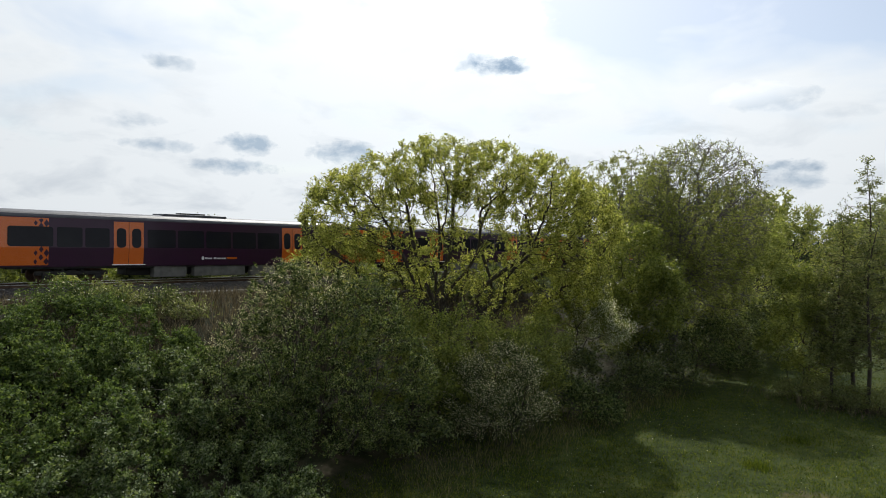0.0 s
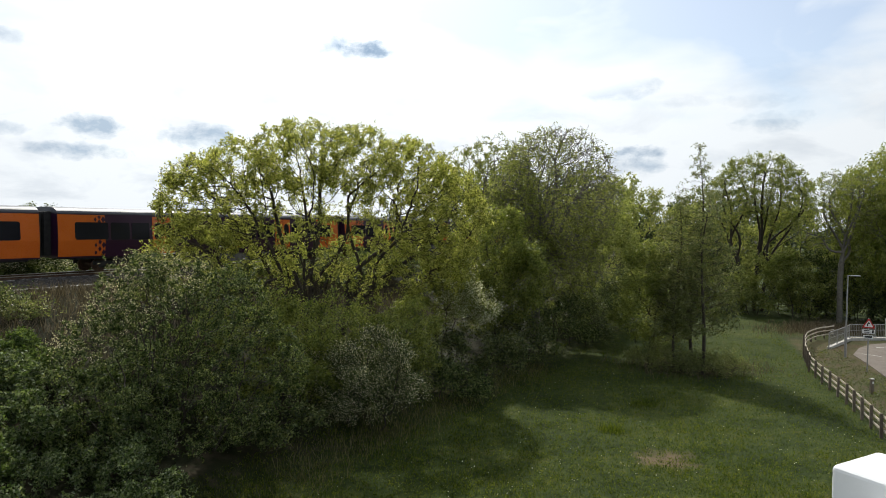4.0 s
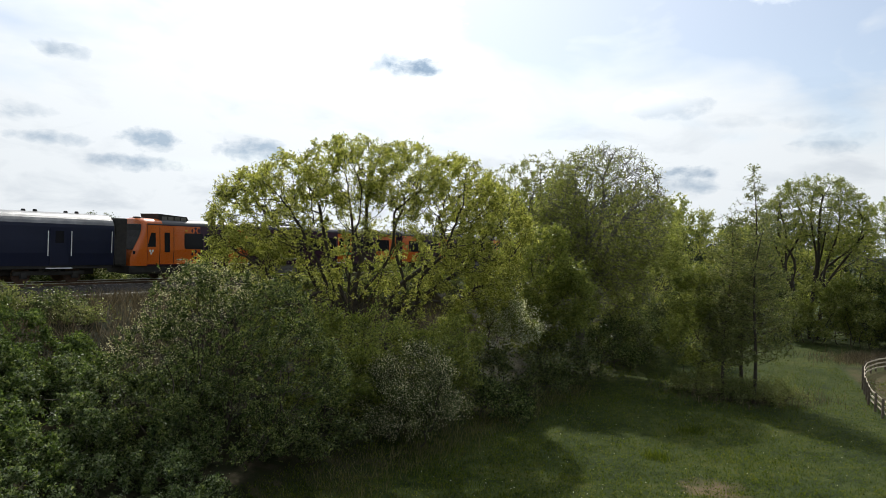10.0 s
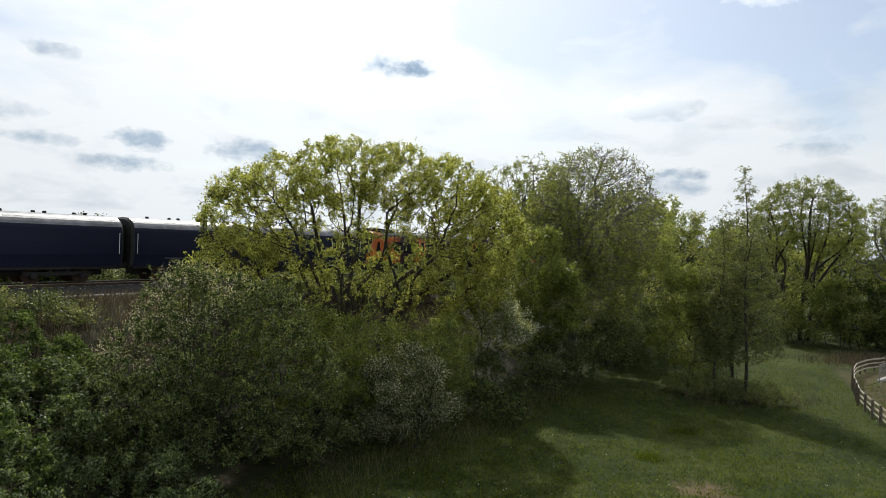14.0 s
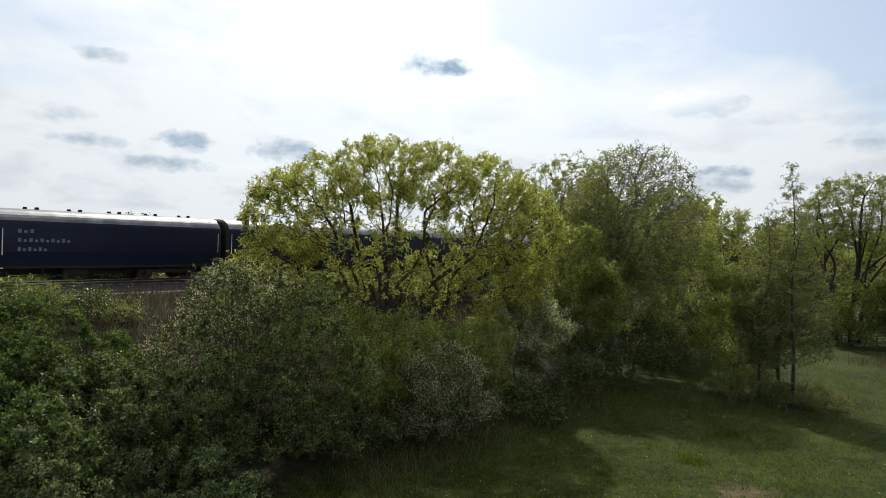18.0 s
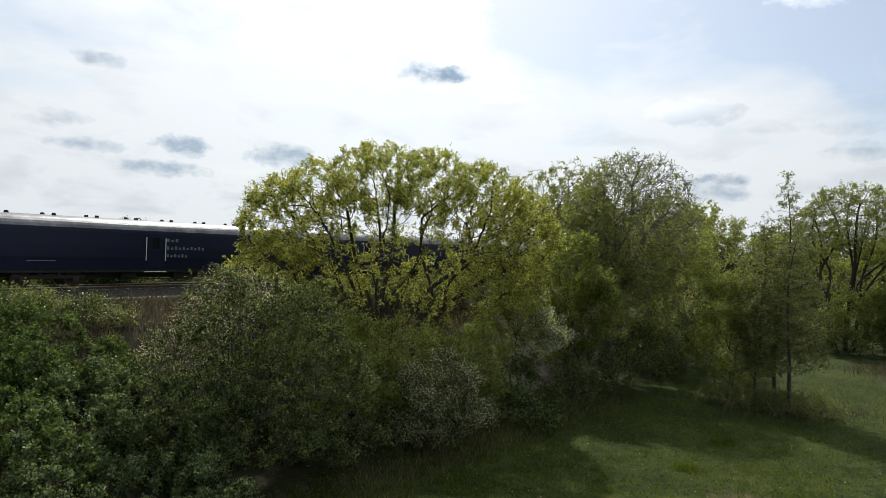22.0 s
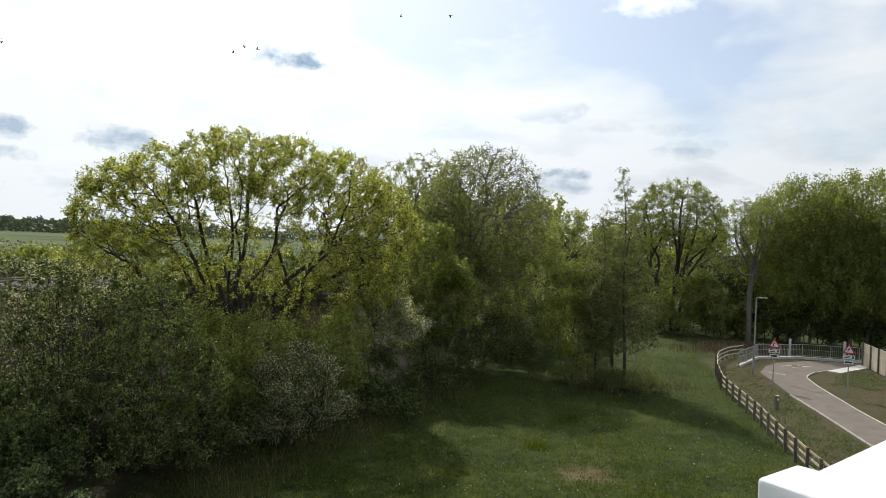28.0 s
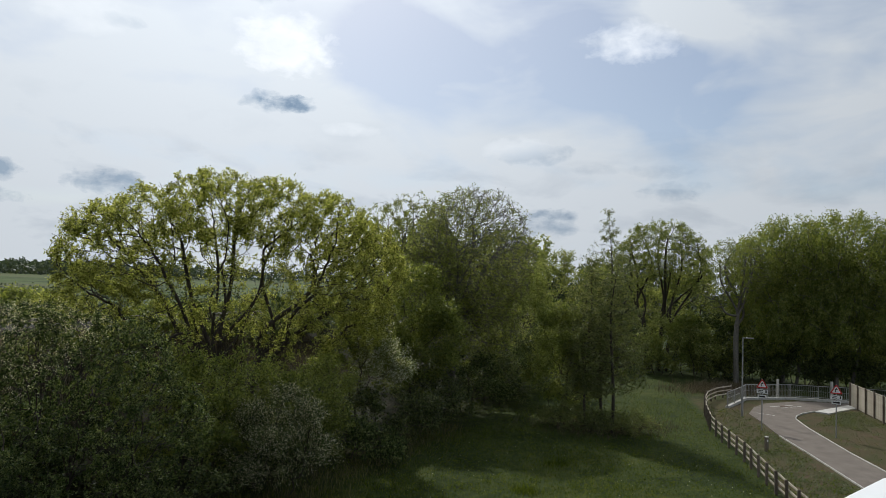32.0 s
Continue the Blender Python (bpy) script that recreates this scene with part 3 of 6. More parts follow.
def unit_car(front, length, doors, cab=False, green=(), label="", pods=(), orange_ends=(True, True), logo=0.0):
    """A car of the orange and purple unit; x = 0 at its leading end, the rest behind it."""
    car = empty("train_car", track_pose(front), label, "train car", "cars of the passenger train")
    nose = 0.95 if cab else 0.0
    body0 = -length + nose
    lower = [(y, z) for y, z in shell_outline() if z <= 3.43]
    part("body", prism(lower, length - nose, body0), PURPLE, car, smooth=False)
    part("roof", prism([(y, z + 0.004) for y, z in shell_outline() if z >= 3.41], length - nose, body0), ROOF_GREY, car, "grey ribbed roof", smooth=False)
    part("gutter", box(length - nose, 0.05, 0.05, body0 / 2 - 0.0, -1.27, 3.42), ROOF_GREY, car)
    e = 2.45
    if orange_ends[0]:
        part("end_panel", panel(-e - 0.3, -0.02, 1.0, 3.38, 0.010), ORANGE, car, "orange end panel")
        part("end_window", panel(-e - 0.5, -1.0, 1.95, 2.95, 0.022, round_=0.12), GLASS_DARK, car)
        lozenges(car, -e, -1)
    if orange_ends[1]:
        x = body0 + 0.02
        x2 = x + (e if not cab else 3.32)
        part("end_panel", panel(x, x2 + 0.3, 1.0, 3.38, 0.010), ORANGE, car, "orange end panel")
        part("end_window", panel(x2 - (1.5 if not cab else 0.85), x2 + 0.5, 1.95, 2.95, 0.022, round_=0.12), GLASS_DARK, car)
        lozenges(car, x2, 1)
    # window band
    cuts = sorted([d - 0.95 for d in doors] + [d + 0.95 for d in doors] + [-e - 0.6, body0 + (e if not cab else 3.32) + 0.62])
    for a, b in zip(cuts[::2], cuts[1::2]):
        n = max(1, round((b - a) / 1.75))
        for k in range(n):
            w0, w1 = a + (b - a) * k / n + 0.07, a + (b - a) * (k + 1) / n - 0.07
            part("window", panel(w0, w1, 1.93, 2.95, 0.012, round_=0.09), GLASS_DARK, car)
    for d in doors:
        door_pair(car, d, d in green)
    # gangway or cab
    part("gangway", box(0.42, 1.5, 2.5, 0.20, 0, 1.05, 0.08), RUBBER, car, "black gangway bellows")
    if not cab:
        part("gangway", box(0.42, 1.5, 2.5, -length - 0.20, 0, 1.05, 0.08), RUBBER, car, "black gangway bellows")
    else:
        cab_end(car, body0, nose)
    bogie(car, -4.0), bogie(car, -length + 4.0)
    underboxes(car, [(-length * 0.40, -length * 0.33, 0.25, 0.92), (-length * 0.56, -length * 0.42, 0.28, 0.92), (-length * 0.66, -length * 0.58, 0.25, 0.92)], GREY_BOX)
    part("sole_bar", box(length - 1.5, 2.5, 0.16, -length / 2 + 0.2, 0, 0.80, 0.03), BLACK, car)
    part("engine_raft", box(length * 0.42, 1.3, 0.5, -length / 2, 0.2, 0.34, 0.06), BLACK, car)
    for x0, x1 in pods:
        pod = part("roof_pod", box(x1 - x0, 1.5, 0.16, (x0 + x1) / 2, 0, 3.74, 0.06), ROOF_GREY, car, "low roof fairing")
        for k in range(4):
            part("vent", box(0.34, 0.7, 0.09, x0 + (x1 - x0) * (0.34 + 0.1 * k), -0.1, 3.90, 0.02), BLACK, pod)
    for k in range(3):
        part("roof_vent", box(0.36, 0.3, 0.10, (-2.6 - k * 1.1) if not cab else (-length + 6.1 + k * 1.9), -0.3, 3.79, 0.02), BLACK, car)
    # operator's mark, drawn as plain bars
    if logo:
        part("mark", panel(logo - 0.22, logo - 0.06, 1.22, 1.46, 0.012, round_=0.07), WHITE_PAINT, car, "white mark")
        for x0, x1 in ((0.0, 0.16), (0.19, 0.30), (0.33, 0.44), (0.56, 0.72), (0.75, 0.80), (0.83, 0.96), (0.99, 1.04), (1.07, 1.20), (1.23, 1.35)):
            part("mark", panel(logo + x0, logo + x1, 1.28, 1.39 if x1 - x0 > 0.14 else 1.365, 0.012), WHITE_PAINT, car, "white mark")
        part("mark", panel(logo + 1.42, logo + 2.1, 1.28, 1.40, 0.012), ORANGE, car, "orange mark")
    part("plate", panel(-6.7 + 2.4, -6.7 + 2.75, 1.26, 1.33, 0.012), WHITE_PAINT, car)
    return car


def cab_end(car, x, nose):
    """The driving end behind x: a raked orange nose with a dark windscreen."""
    ring = shell_outline()

    def shape(f, grow=0.0):
        taper = 1 - 0.13 * f ** 2.6 + grow
        row = []
        for y, z in ring:
            back = f * nose * (1 - 0.72 * smooth01((z - 1.35) / 1.9))
            row.append((x - float(back) - grow * 1.4, y * taper, 0.92 + (z - 0.92) * (1 - 0.03 * f * f)))
        return row

    bm = bmesh.new()
    rows = [[bm.verts.new(p) for p in shape(f)] for f in np.linspace(0, 1, 7)]
    n = len(ring)
    for a, b in zip(rows, rows[1:]):
        for i in range(n):
            bm.faces.new((a[i], a[(i + 1) % n], b[(i + 1) % n], b[i]))
    last = rows[-1]
    for i in range(n // 2 - 1):
        bm.faces.new((last[i], last[i + 1], last[n - 2 - i], last[n - 1 - i]))
    bmesh.ops.recalc_face_normals(bm, faces=bm.faces)
    part("cab_nose", bm, ORANGE, car, "orange driving cab", smooth=False)
    # dark windscreen across the front
    bm = bmesh.new()
    face = [(p, mirror) for p, mirror, (y, z) in zip(shape(1.0), shape(1.0)[::-1], ring[:n // 2]) if 1.85 <= z <= 3.5]
    a = [bm.verts.new((p[0] - 0.03, p[1] * 1.0, p[2])) for p, q in face]
    b = [bm.verts.new((q[0] - 0.03, q[1] * 1.0, q[2])) for p, q in face]
    for i in range(len(a) - 1):
        bm.faces.new((a[i], a[i + 1], b[i + 1], b[i]))
    bmesh.ops.recalc_face_normals(bm, faces=bm.faces)
    part("windscreen", bm, RUBBER, car, "dark windscreen and end door")
    o = x - 0.63
    part("cab_skirt", box(nose + 2.4, 2.5, 0.50, x - nose / 2 + 1.1, 0, 0.42, 0.14), BLACK, car)
    bm = bmesh.new()
    rim = [(o + 0.62, 2.06), (o + 1.16, 2.06), (o + 1.16, 2.92), (o + 0.86, 2.92)]
    bm.faces.new([bm.verts.new((px, -float(car_side(pz)) - 0.022, pz)) for px, pz in rim])
    part("cab_window", bm, GLASS_DARK, car)
    d = part("cab_door", panel(o + 1.45, o + 2.36, 1.02, 3.25, 0.02), ORANGE, car)
    part("cab_door_window", panel(o + 1.74, o + 2.10, 1.75, 2.95, 0.04, round_=0.05), GLASS_DARK, d)
    for dx in (1.42, 2.36):
        part("door_seal", panel(o + dx, o + dx + 0.035, 1.02, 3.27, 0.024), RUBBER, d)
    part("headlight", box(0.46, 0.16, 0.24, x - 0.60, -1.20, 1.58, 0.07), GLASS_DARK, car)
    for k, (dx, dz) in enumerate(((0.74, 1.74), (0.90, 1.74), (0.82, 1.60))):
        part("mark", panel(o + dx, o + dx + 0.12, dz, dz + 0.16, 0.016, round_=0.05), WHITE_PAINT, car, "white round mark")
    part("marker", panel(o + 3.18, o + 3.34, 3.06, 3.16, 0.03, round_=0.03), YELLOW_LAMP, car, "small yellow lamp")
    part("plate", panel(o + 2.62, o + 2.95, 1.26, 1.33, 0.014), WHITE_PAINT, car)
    part("cab_roof", prism([(y * 1.004, z + 0.012) for y, z in shell_outline() if z >= 3.41], 1.0, x), ORANGE, car, "orange cab roof")
    part("coupler", box(0.9, 0.3, 0.3, x - nose - 0.2, 0, 0.75, 0.05), BLACK, car)
    bm = bmesh.new()
    side = [(o + 1.62, 3.60), (o + 3.72, 3.60), (o + 3.52, 3.98), (o + 1.50, 4.10)]
    lo = [bm.verts.new((px, -0.95, pz)) for px, pz in side]
    hi = [bm.verts.new((px, 0.95, pz)) for px, pz in side]
    bm.faces.new(lo), bm.faces.new(hi[::-1])
    for k in range(4):
        bm.faces.new((lo[k], lo[(k + 1) % 4], hi[(k + 1) % 4], hi[k]))
    bmesh.ops.recalc_face_normals(bm, faces=bm.faces)
    fair = part("roof_fairing", bm, BLACK, car, "black roof fairing")
    for k in range(4):
        part("grille", box(0.34, 0.03, 0.26, o + 1.95 + 0.44 * k, -0.96, 3.68), GREY_BOX, fair)
    for k in range(4):
        part("horn", rod(0.05, 0.3, x - 0.32 + 0.1 * k, -0.55 + 0.25 * k, 3.82, "X", 8), BLACK, car)


COACH_TOP = 3.86


def coach_outline():
    pts = []
    for z in np.linspace(0.98, 3.0, 7):
        pts.append((-(1.30 + 0.10 * smooth01((z - 0.95) / 0.8) - 0.05 * smooth01((z - 2.1) / 1.0)), z))
    for a in np.linspace(4, 176, 17):
        c, s = math.cos(radians(a)), math.sin(radians(a))
        pts.append((-1.35 * np.sign(c) * abs(c) ** 0.75, 3.0 + (COACH_TOP - 3.0) * s ** 0.95))
    pts += [(-y, z) for y, z in pts[:7][::-1]]
    return [(float(y), float(z)) for y, z in pts]


def coach_panel(x0, x1, z0, z1, proud=0.012):
    y = -1.40 if z1 < 2.6 else -1.39
    return box(x1 - x0, 0.05, z1 - z0, (x0 + x1) / 2, y + 0.02 - proud, z0)


def parcels_coach(front, length, doors, words, label, vents=9, fill_gap=False):
    car = empty("parcels_coach", track_pose(front), label, "train car", "navy coaches")
    ring = coach_outline()
    part("body", prism([p for p in ring if p[1] <= 3.42], length, -length), NAVY, car)
    part("roof", prism([(y * 1.004, z + 0.004) for y, z in ring if z >= 3.22], length, -length), ROOF_OLD, car, "worn silver-grey roof", smooth=False)
    for x, s in ((0, 1), (-length, -1)):
        bm = bmesh.new()
        a = [bm.verts.new((x, y, z)) for y, z in ring]
        b = [bm.verts.new((x + s * 0.16, y * 0.90, 1.0 + (z - 1.0) * 0.965)) for y, z in ring]
        n = len(ring)
        for i in range(n):
            bm.faces.new((a[i], a[(i + 1) % n], b[(i + 1) % n], b[i]))
        bm.faces.new(b)
        bmesh.ops.recalc_face_normals(bm, faces=bm.faces)
        part("end_wall", bm, BLACK, car, "black coach end")
        part("gangway", box(0.34, 1.1, 2.2, x + s * 0.30, 0, 1.2, 0.08), RUBBER, car)
        part("end_handrail", rod(0.02, 1.2, x - s * 0.16, -1.43, 1.7), WHITE_PAINT, car)
        part("buffer_beam", box(0.12, 2.3, 0.32, x + s * 0.12, 0, 0.86, 0.02), BLACK, car)
        for yy in (-0.87, 0.87):
            part("buffer", rod(0.2, 0.5, x + (0.1 if s > 0 else -0.6), yy, 1.0, "X", 14), BLACK, car)
    # added black block stands in for the dark gap between the cars
    if fill_gap:
        part("gap_block", box(0.72, 2.62, 2.75, 0.46, 0, 0.95, 0.10), BLACK, car, "black block filling the dark gap to the next car")
    for d in doors:
        dd = part("door", coach_panel(d - 0.48, d + 0.48, 1.04, 3.0), NAVY, car)
        part("door_window", coach_panel(d - 0.22, d + 0.22, 2.2, 2.85, 0.02), GLASS_DARK, dd)
        for s in (-0.6, 0.6):
            part("handrail", rod(0.026, 1.35, d + s, -1.45, 1.5), WHITE_PAINT, car)
        part("footboard", box(1.3, 0.2, 0.05, d, -1.42, 0.82, 0.01), WHITE_PAINT, car)
    # faded operator's mark in three lines, as plain bars
    for k, wd in enumerate((0.85, 2.6, 1.45)):
        z = 2.62 - k * 0.46
        n = max(3, round(wd / 0.26))
        for j in range(n):
            part("mark", coach_panel(words + j * wd / n, words + (j + 0.55) * wd / n, z, z + 0.20 - 0.07 * (j % 2), 0.006), FADED, car)
    for k in range(vents):
        x = -1.6 - (k // 2) * (length - 3.0) / ((vents - 1) // 2 + 0.01) - (k % 2) * 0.45
        part("roof_vent", rod(0.12, 0.14, x, -0.25 + 0.3 * (k % 2), COACH_TOP - 0.03, seg=10, r2=0.09), BLACK, car)
    part("roof_conduit", rod(0.025, length * 0.3, -length * 0.34, -1.05, 3.52, "X", 6), BLACK, car)
    part("data_panel", coach_panel(-length + 2.0, -length + 3.4, 1.42, 1.46), FADED, car)
    part("sole_bar", box(length, 2.5, 0.2, -length / 2, 0, 0.80, 0.02), BLACK, car)
    # added black block stands in for the dark between floor and rail
    part("underfloor_dark", box(length - 1.2, 0.9, 0.42, -length / 2, 0.1, 0.42, 0.04), BLACK, car)
    bogie(car, -3.3, 2.6, 0.46), bogie(car, -length + 3.3, 2.6, 0.46)
    for x in (-length * 0.42, -length * 0.5, -length * 0.58):
        part("truss_post", box(0.08, 0.08, 0.45, x, -0.95, 0.38), BLACK, car)
    part("truss_bar", box(length * 0.2, 0.07, 0.06, -length * 0.5, -0.95, 0.36), BLACK, car)
    part("brake_cylinder", rod(0.26, 0.9, -length * 0.62, -0.7, 0.6, "X", 14), BLACK, car)
    part("battery_box", box(1.3, 0.6, 0.42, -length * 0.42, -0.75, 0.42, 0.03), BLACK, car)
    return car


TRAIN = []


def build_train():
    um = "orange and dark purple passenger train car on the railway"
    pods = [(-15.2, -11.2)]
    middle = [-6.70, -17.38]
    TRAIN.append((82.6, unit_car(82.6, 24.1, middle, label=um, pods=pods)))
    TRAIN.append((57.6, unit_car(57.6, 24.1, middle, label=um, pods=pods)))
    TRAIN.append((32.55, unit_car(32.55, 24.1, middle, label=um, pods=pods, logo=-12.9)))
    TRAIN.append((7.5, unit_car(7.5, 24.9, [-6.73, -17.3], cab=True, green=(-6.73,), label="orange-nosed driving car of the purple passenger train", pods=[(-15.0, -11.0)], logo=-13.2)))
    nv = "windowless navy blue parcels coach with a worn silver roof"
    TRAIN.append((-18.5, parcels_coach(-18.5, 20.4, [-3.0], -11.35, nv, 17, True)))
    TRAIN.append((-39.7, parcels_coach(-39.7, 20.5, [-15.4], -11.9, nv, 17)))
    TRAIN.append((-60.9, parcels_coach(-60.9, 20.5, [-12.9], -11.6, nv, 17)))
    TRAIN.append((-82.1, parcels_coach(-82.1, 18.9, [-10.0], -9.3, nv, 15)))


build_track()
build_train()


# ---- plants ----
PLAN = 1.108  # metres to a unit of the planting plan
def grow(rng, fork, lobes, tips, balance=0.35, base=(0, 0, 0), bend=0.12, stems=None, hollow=0.0, clump=3, clump_r=0.5):
    """Branches by joining scattered tips to the nearest wood, with a price on long detours.
    Returns nodes, parents and how far out each node lies."""
    w = np.array([l[6] if len(l) > 6 else l[3] * l[4] * l[5] for l in lobes], float)
    want, many = tips, max(tips * 4 // clump, 60)
    pick = rng.choice(len(lobes), many, p=w / w.sum())
    d = rng.normal(size=(many, 3))
    d /= np.linalg.norm(d, axis=1)[:, None]
    rr = rng.random(many) ** (1 / 4.5)
    lob = np.array([l[:6] for l in lobes], float)
    pts = lob[pick, :3] + d * rr[:, None] * lob[pick, 3:6]
    depth = np.min(np.linalg.norm((pts[:, None, :] - lob[None, :, :3]) / lob[None, :, 3:6], axis=2), axis=1)
    mid = pts[(depth > 0.66) | (rng.random(many) > hollow)][:max(want // clump, 12)]
    spread = rng.normal(size=(want, 3)) * np.array([1.0, 1.0, 0.6]) * clump_r * rng.uniform(0.5, 1.2, (want, 1))
    pts = mid[rng.integers(len(mid), size=want)] + spread
    pts[:, 2] = np.maximum(pts[:, 2], 0.12)
    tips = want
    nodes, parent, path = [], [], []

    def chain(p, q, par, n, plen):
        p, q = np.array(p, float), np.array(q, float)
        ln = np.linalg.norm(q - p)
        off = rng.normal(size=3) * ln * bend
        off[2] -= ln * 0.06
        for k in range(1, n + 1):
            f = k / n
            nodes.append(p + (q - p) * f + off * math.sin(math.pi * f))
            parent.append(par)
            path.append(plen + ln * f)
            par = len(nodes) - 1
        return par

    for foot in (stems or [base]):
        nodes.append(np.array(foot, float)), parent.append(-1), path.append(0.0)
        top = (np.array(fork, float) if stems is None else np.array([foot[0] * 1.25 + fork[0], foot[1] * 1.25 + fork[1], fork[2] * rng.uniform(0.75, 1.2)]))
        chain(foot, top, len(nodes) - 1, 5, 0.0)
    order = np.argsort(np.linalg.norm(pts - np.array(fork), axis=1))
    cap = len(nodes) + tips * 4 + 8
    arr = np.empty((cap, 3))
    arr[:len(nodes)] = nodes
    pl = np.empty(cap)
    pl[:len(nodes)] = path
    low = fork[2] * 0.72
    for i in order:
        n0 = len(nodes)
        q = pts[i]
        dist = np.linalg.norm(arr[:n0] - q, axis=1)
        cost = dist + balance * pl[:n0] + 3.0 * (arr[:n0, 2] < min(low, q[2])) + 0.8 * np.maximum(arr[:n0, 2] - q[2], 0)
        b = int(np.argmin(cost))
        n = int(np.clip(round(dist[b] / 0.45), 1, 4))
        chain(arr[b], q, b, n, pl[b])
        arr[n0:len(nodes)] = nodes[n0:]
        pl[n0:len(nodes)] = path[n0:]
    return np.array(nodes), np.array(parent), np.array(path)


def thicken(parent, tip=0.007, power=2.35):
    n = len(parent)
    acc = np.zeros(n)
    r = np.zeros(n)
    for i in range(n - 1, -1, -1):
        r[i] = max(acc[i], tip ** power) ** (1 / power)
        if parent[i] >= 0:
            acc[parent[i]] += r[i] ** power
    return r


def tubes(name, nodes, parent, r, mat, pick, sides):
    k = np.nonzero(pick & (parent >= 0))[0]
    if not len(k):
        return None
    a, b = nodes[parent[k]], nodes[k]
    ra, rb = np.minimum(r[parent[k]], r[k] * 1.6), r[k]
    d = b - a
    d /= np.maximum(np.linalg.norm(d, axis=1), 1e-6)[:, None]
    ref = np.where(np.abs(d[:, 2:3]) < 0.9, np.array([[0, 0, 1.0]]), np.array([[1.0, 0, 0]]))
    u = np.cross(d, ref)
    u /= np.linalg.norm(u, axis=1)[:, None]
    v = np.cross(d, u)
    th = np.arange(sides) * 2 * np.pi / sides
    ring = np.cos(th)[None, :, None] * u[:, None, :] + np.sin(th)[None, :, None] * v[:, None, :]
    va = a[:, None, :] - d[:, None, :] * (ra * 0.3)[:, None, None] + ring * ra[:, None, None]
    vb = b[:, None, :] + ring * rb[:, None, None]
    verts = np.concatenate([va, vb], 1).reshape(-1, 3)
    s = np.arange(sides)
    quad = np.stack([s, (s + 1) % sides, sides + (s + 1) % sides, sides + s], -1)
    idx = (np.arange(len(k))[:, None, None] * 2 * sides + quad[None]).reshape(-1)
    return bulk(name, verts, 4, idx, mat, True)


def blades(name, rng, p, length, width, mat, up=0.25, three=False):
    """Leaves: one lozenge each, at the points p."""
    n = len(p)
    nrm = rng.normal(size=(n, 3))
    nrm[:, 2] += up * 2
    nrm /= np.linalg.norm(nrm, axis=1)[:, None]
    t = rng.normal(size=(n, 3))
    t -= nrm * (t * nrm).sum(1)[:, None]
    t /= np.maximum(np.linalg.norm(t, axis=1), 1e-6)[:, None]
    s = np.cross(nrm, t)
    L = (length * rng.uniform(0.6, 1.3, n))[:, None]
    W = (width * rng.uniform(0.7, 1.2, n))[:, None]
    if three:
        v = np.stack([p - t * L * 0.5, p + t * L * 0.5 + s * W * 0.55, p + t * L * 0.35 - s * W * 0.55], 1).reshape(-1, 3)
        return bulk(name, v, 3, np.arange(3 * n), mat)
    v = np.stack([p - t * L * 0.5, p + s * W * 0.5 - t * L * 0.05, p + t * L * 0.5, p - s * W * 0.5 - t * L * 0.05], 1).reshape(-1, 3)
    return bulk(name, v, 4, np.arange(4 * n), mat)


def around(rng, nodes, path_tip, count, sigma):
    k = rng.choice(len(path_tip), count)
    c = nodes[path_tip[k]]
    return c + np.clip(rng.normal(size=(count, 3)), -1.45, 1.45) * sigma * rng.uniform(0.4, 1.3, (count, 1))


def knob_lobes(rng, lobes, count, lo, hi, core):
    """Break smooth crown parts into many small rounded ones on their outer faces, over a thin core."""
    lob = np.array([l[:6] for l in lobes], float)
    area = lob[:, 3] * lob[:, 5]
    out = []
    tries = 0
    while len(out) < count and tries < count * 30:
        tries += 1
        k = rng.choice(len(lob), p=area / area.sum())
        d = rng.normal(size=3)
        d /= np.linalg.norm(d)
        if d[1] > 0.55 or d[2] < -0.55:
            continue
        c = lob[k, :3] + d * lob[k, 3:6] * rng.uniform(0.72, 0.96)
        if np.min(np.linalg.norm((c - lob[:, :3]) / lob[:, 3:6], axis=1)) < 0.62:
            continue
        r = rng.uniform(lo, hi) * float(np.mean(lob[k, 3:6]))
        if any(np.linalg.norm(c - np.array(o[:3])) < 0.8 * max(r, o[3]) for o in out):
            continue
        out.append((*c, r, r, r * 0.8, r * r))
    tot = sum(o[6] for o in out)
    return out + [tuple(l[:3]) + tuple(v * 0.9 for v in l[3:6]) + (tot * core * l[3] * l[5] / float(area.sum()),) for l in lobes]


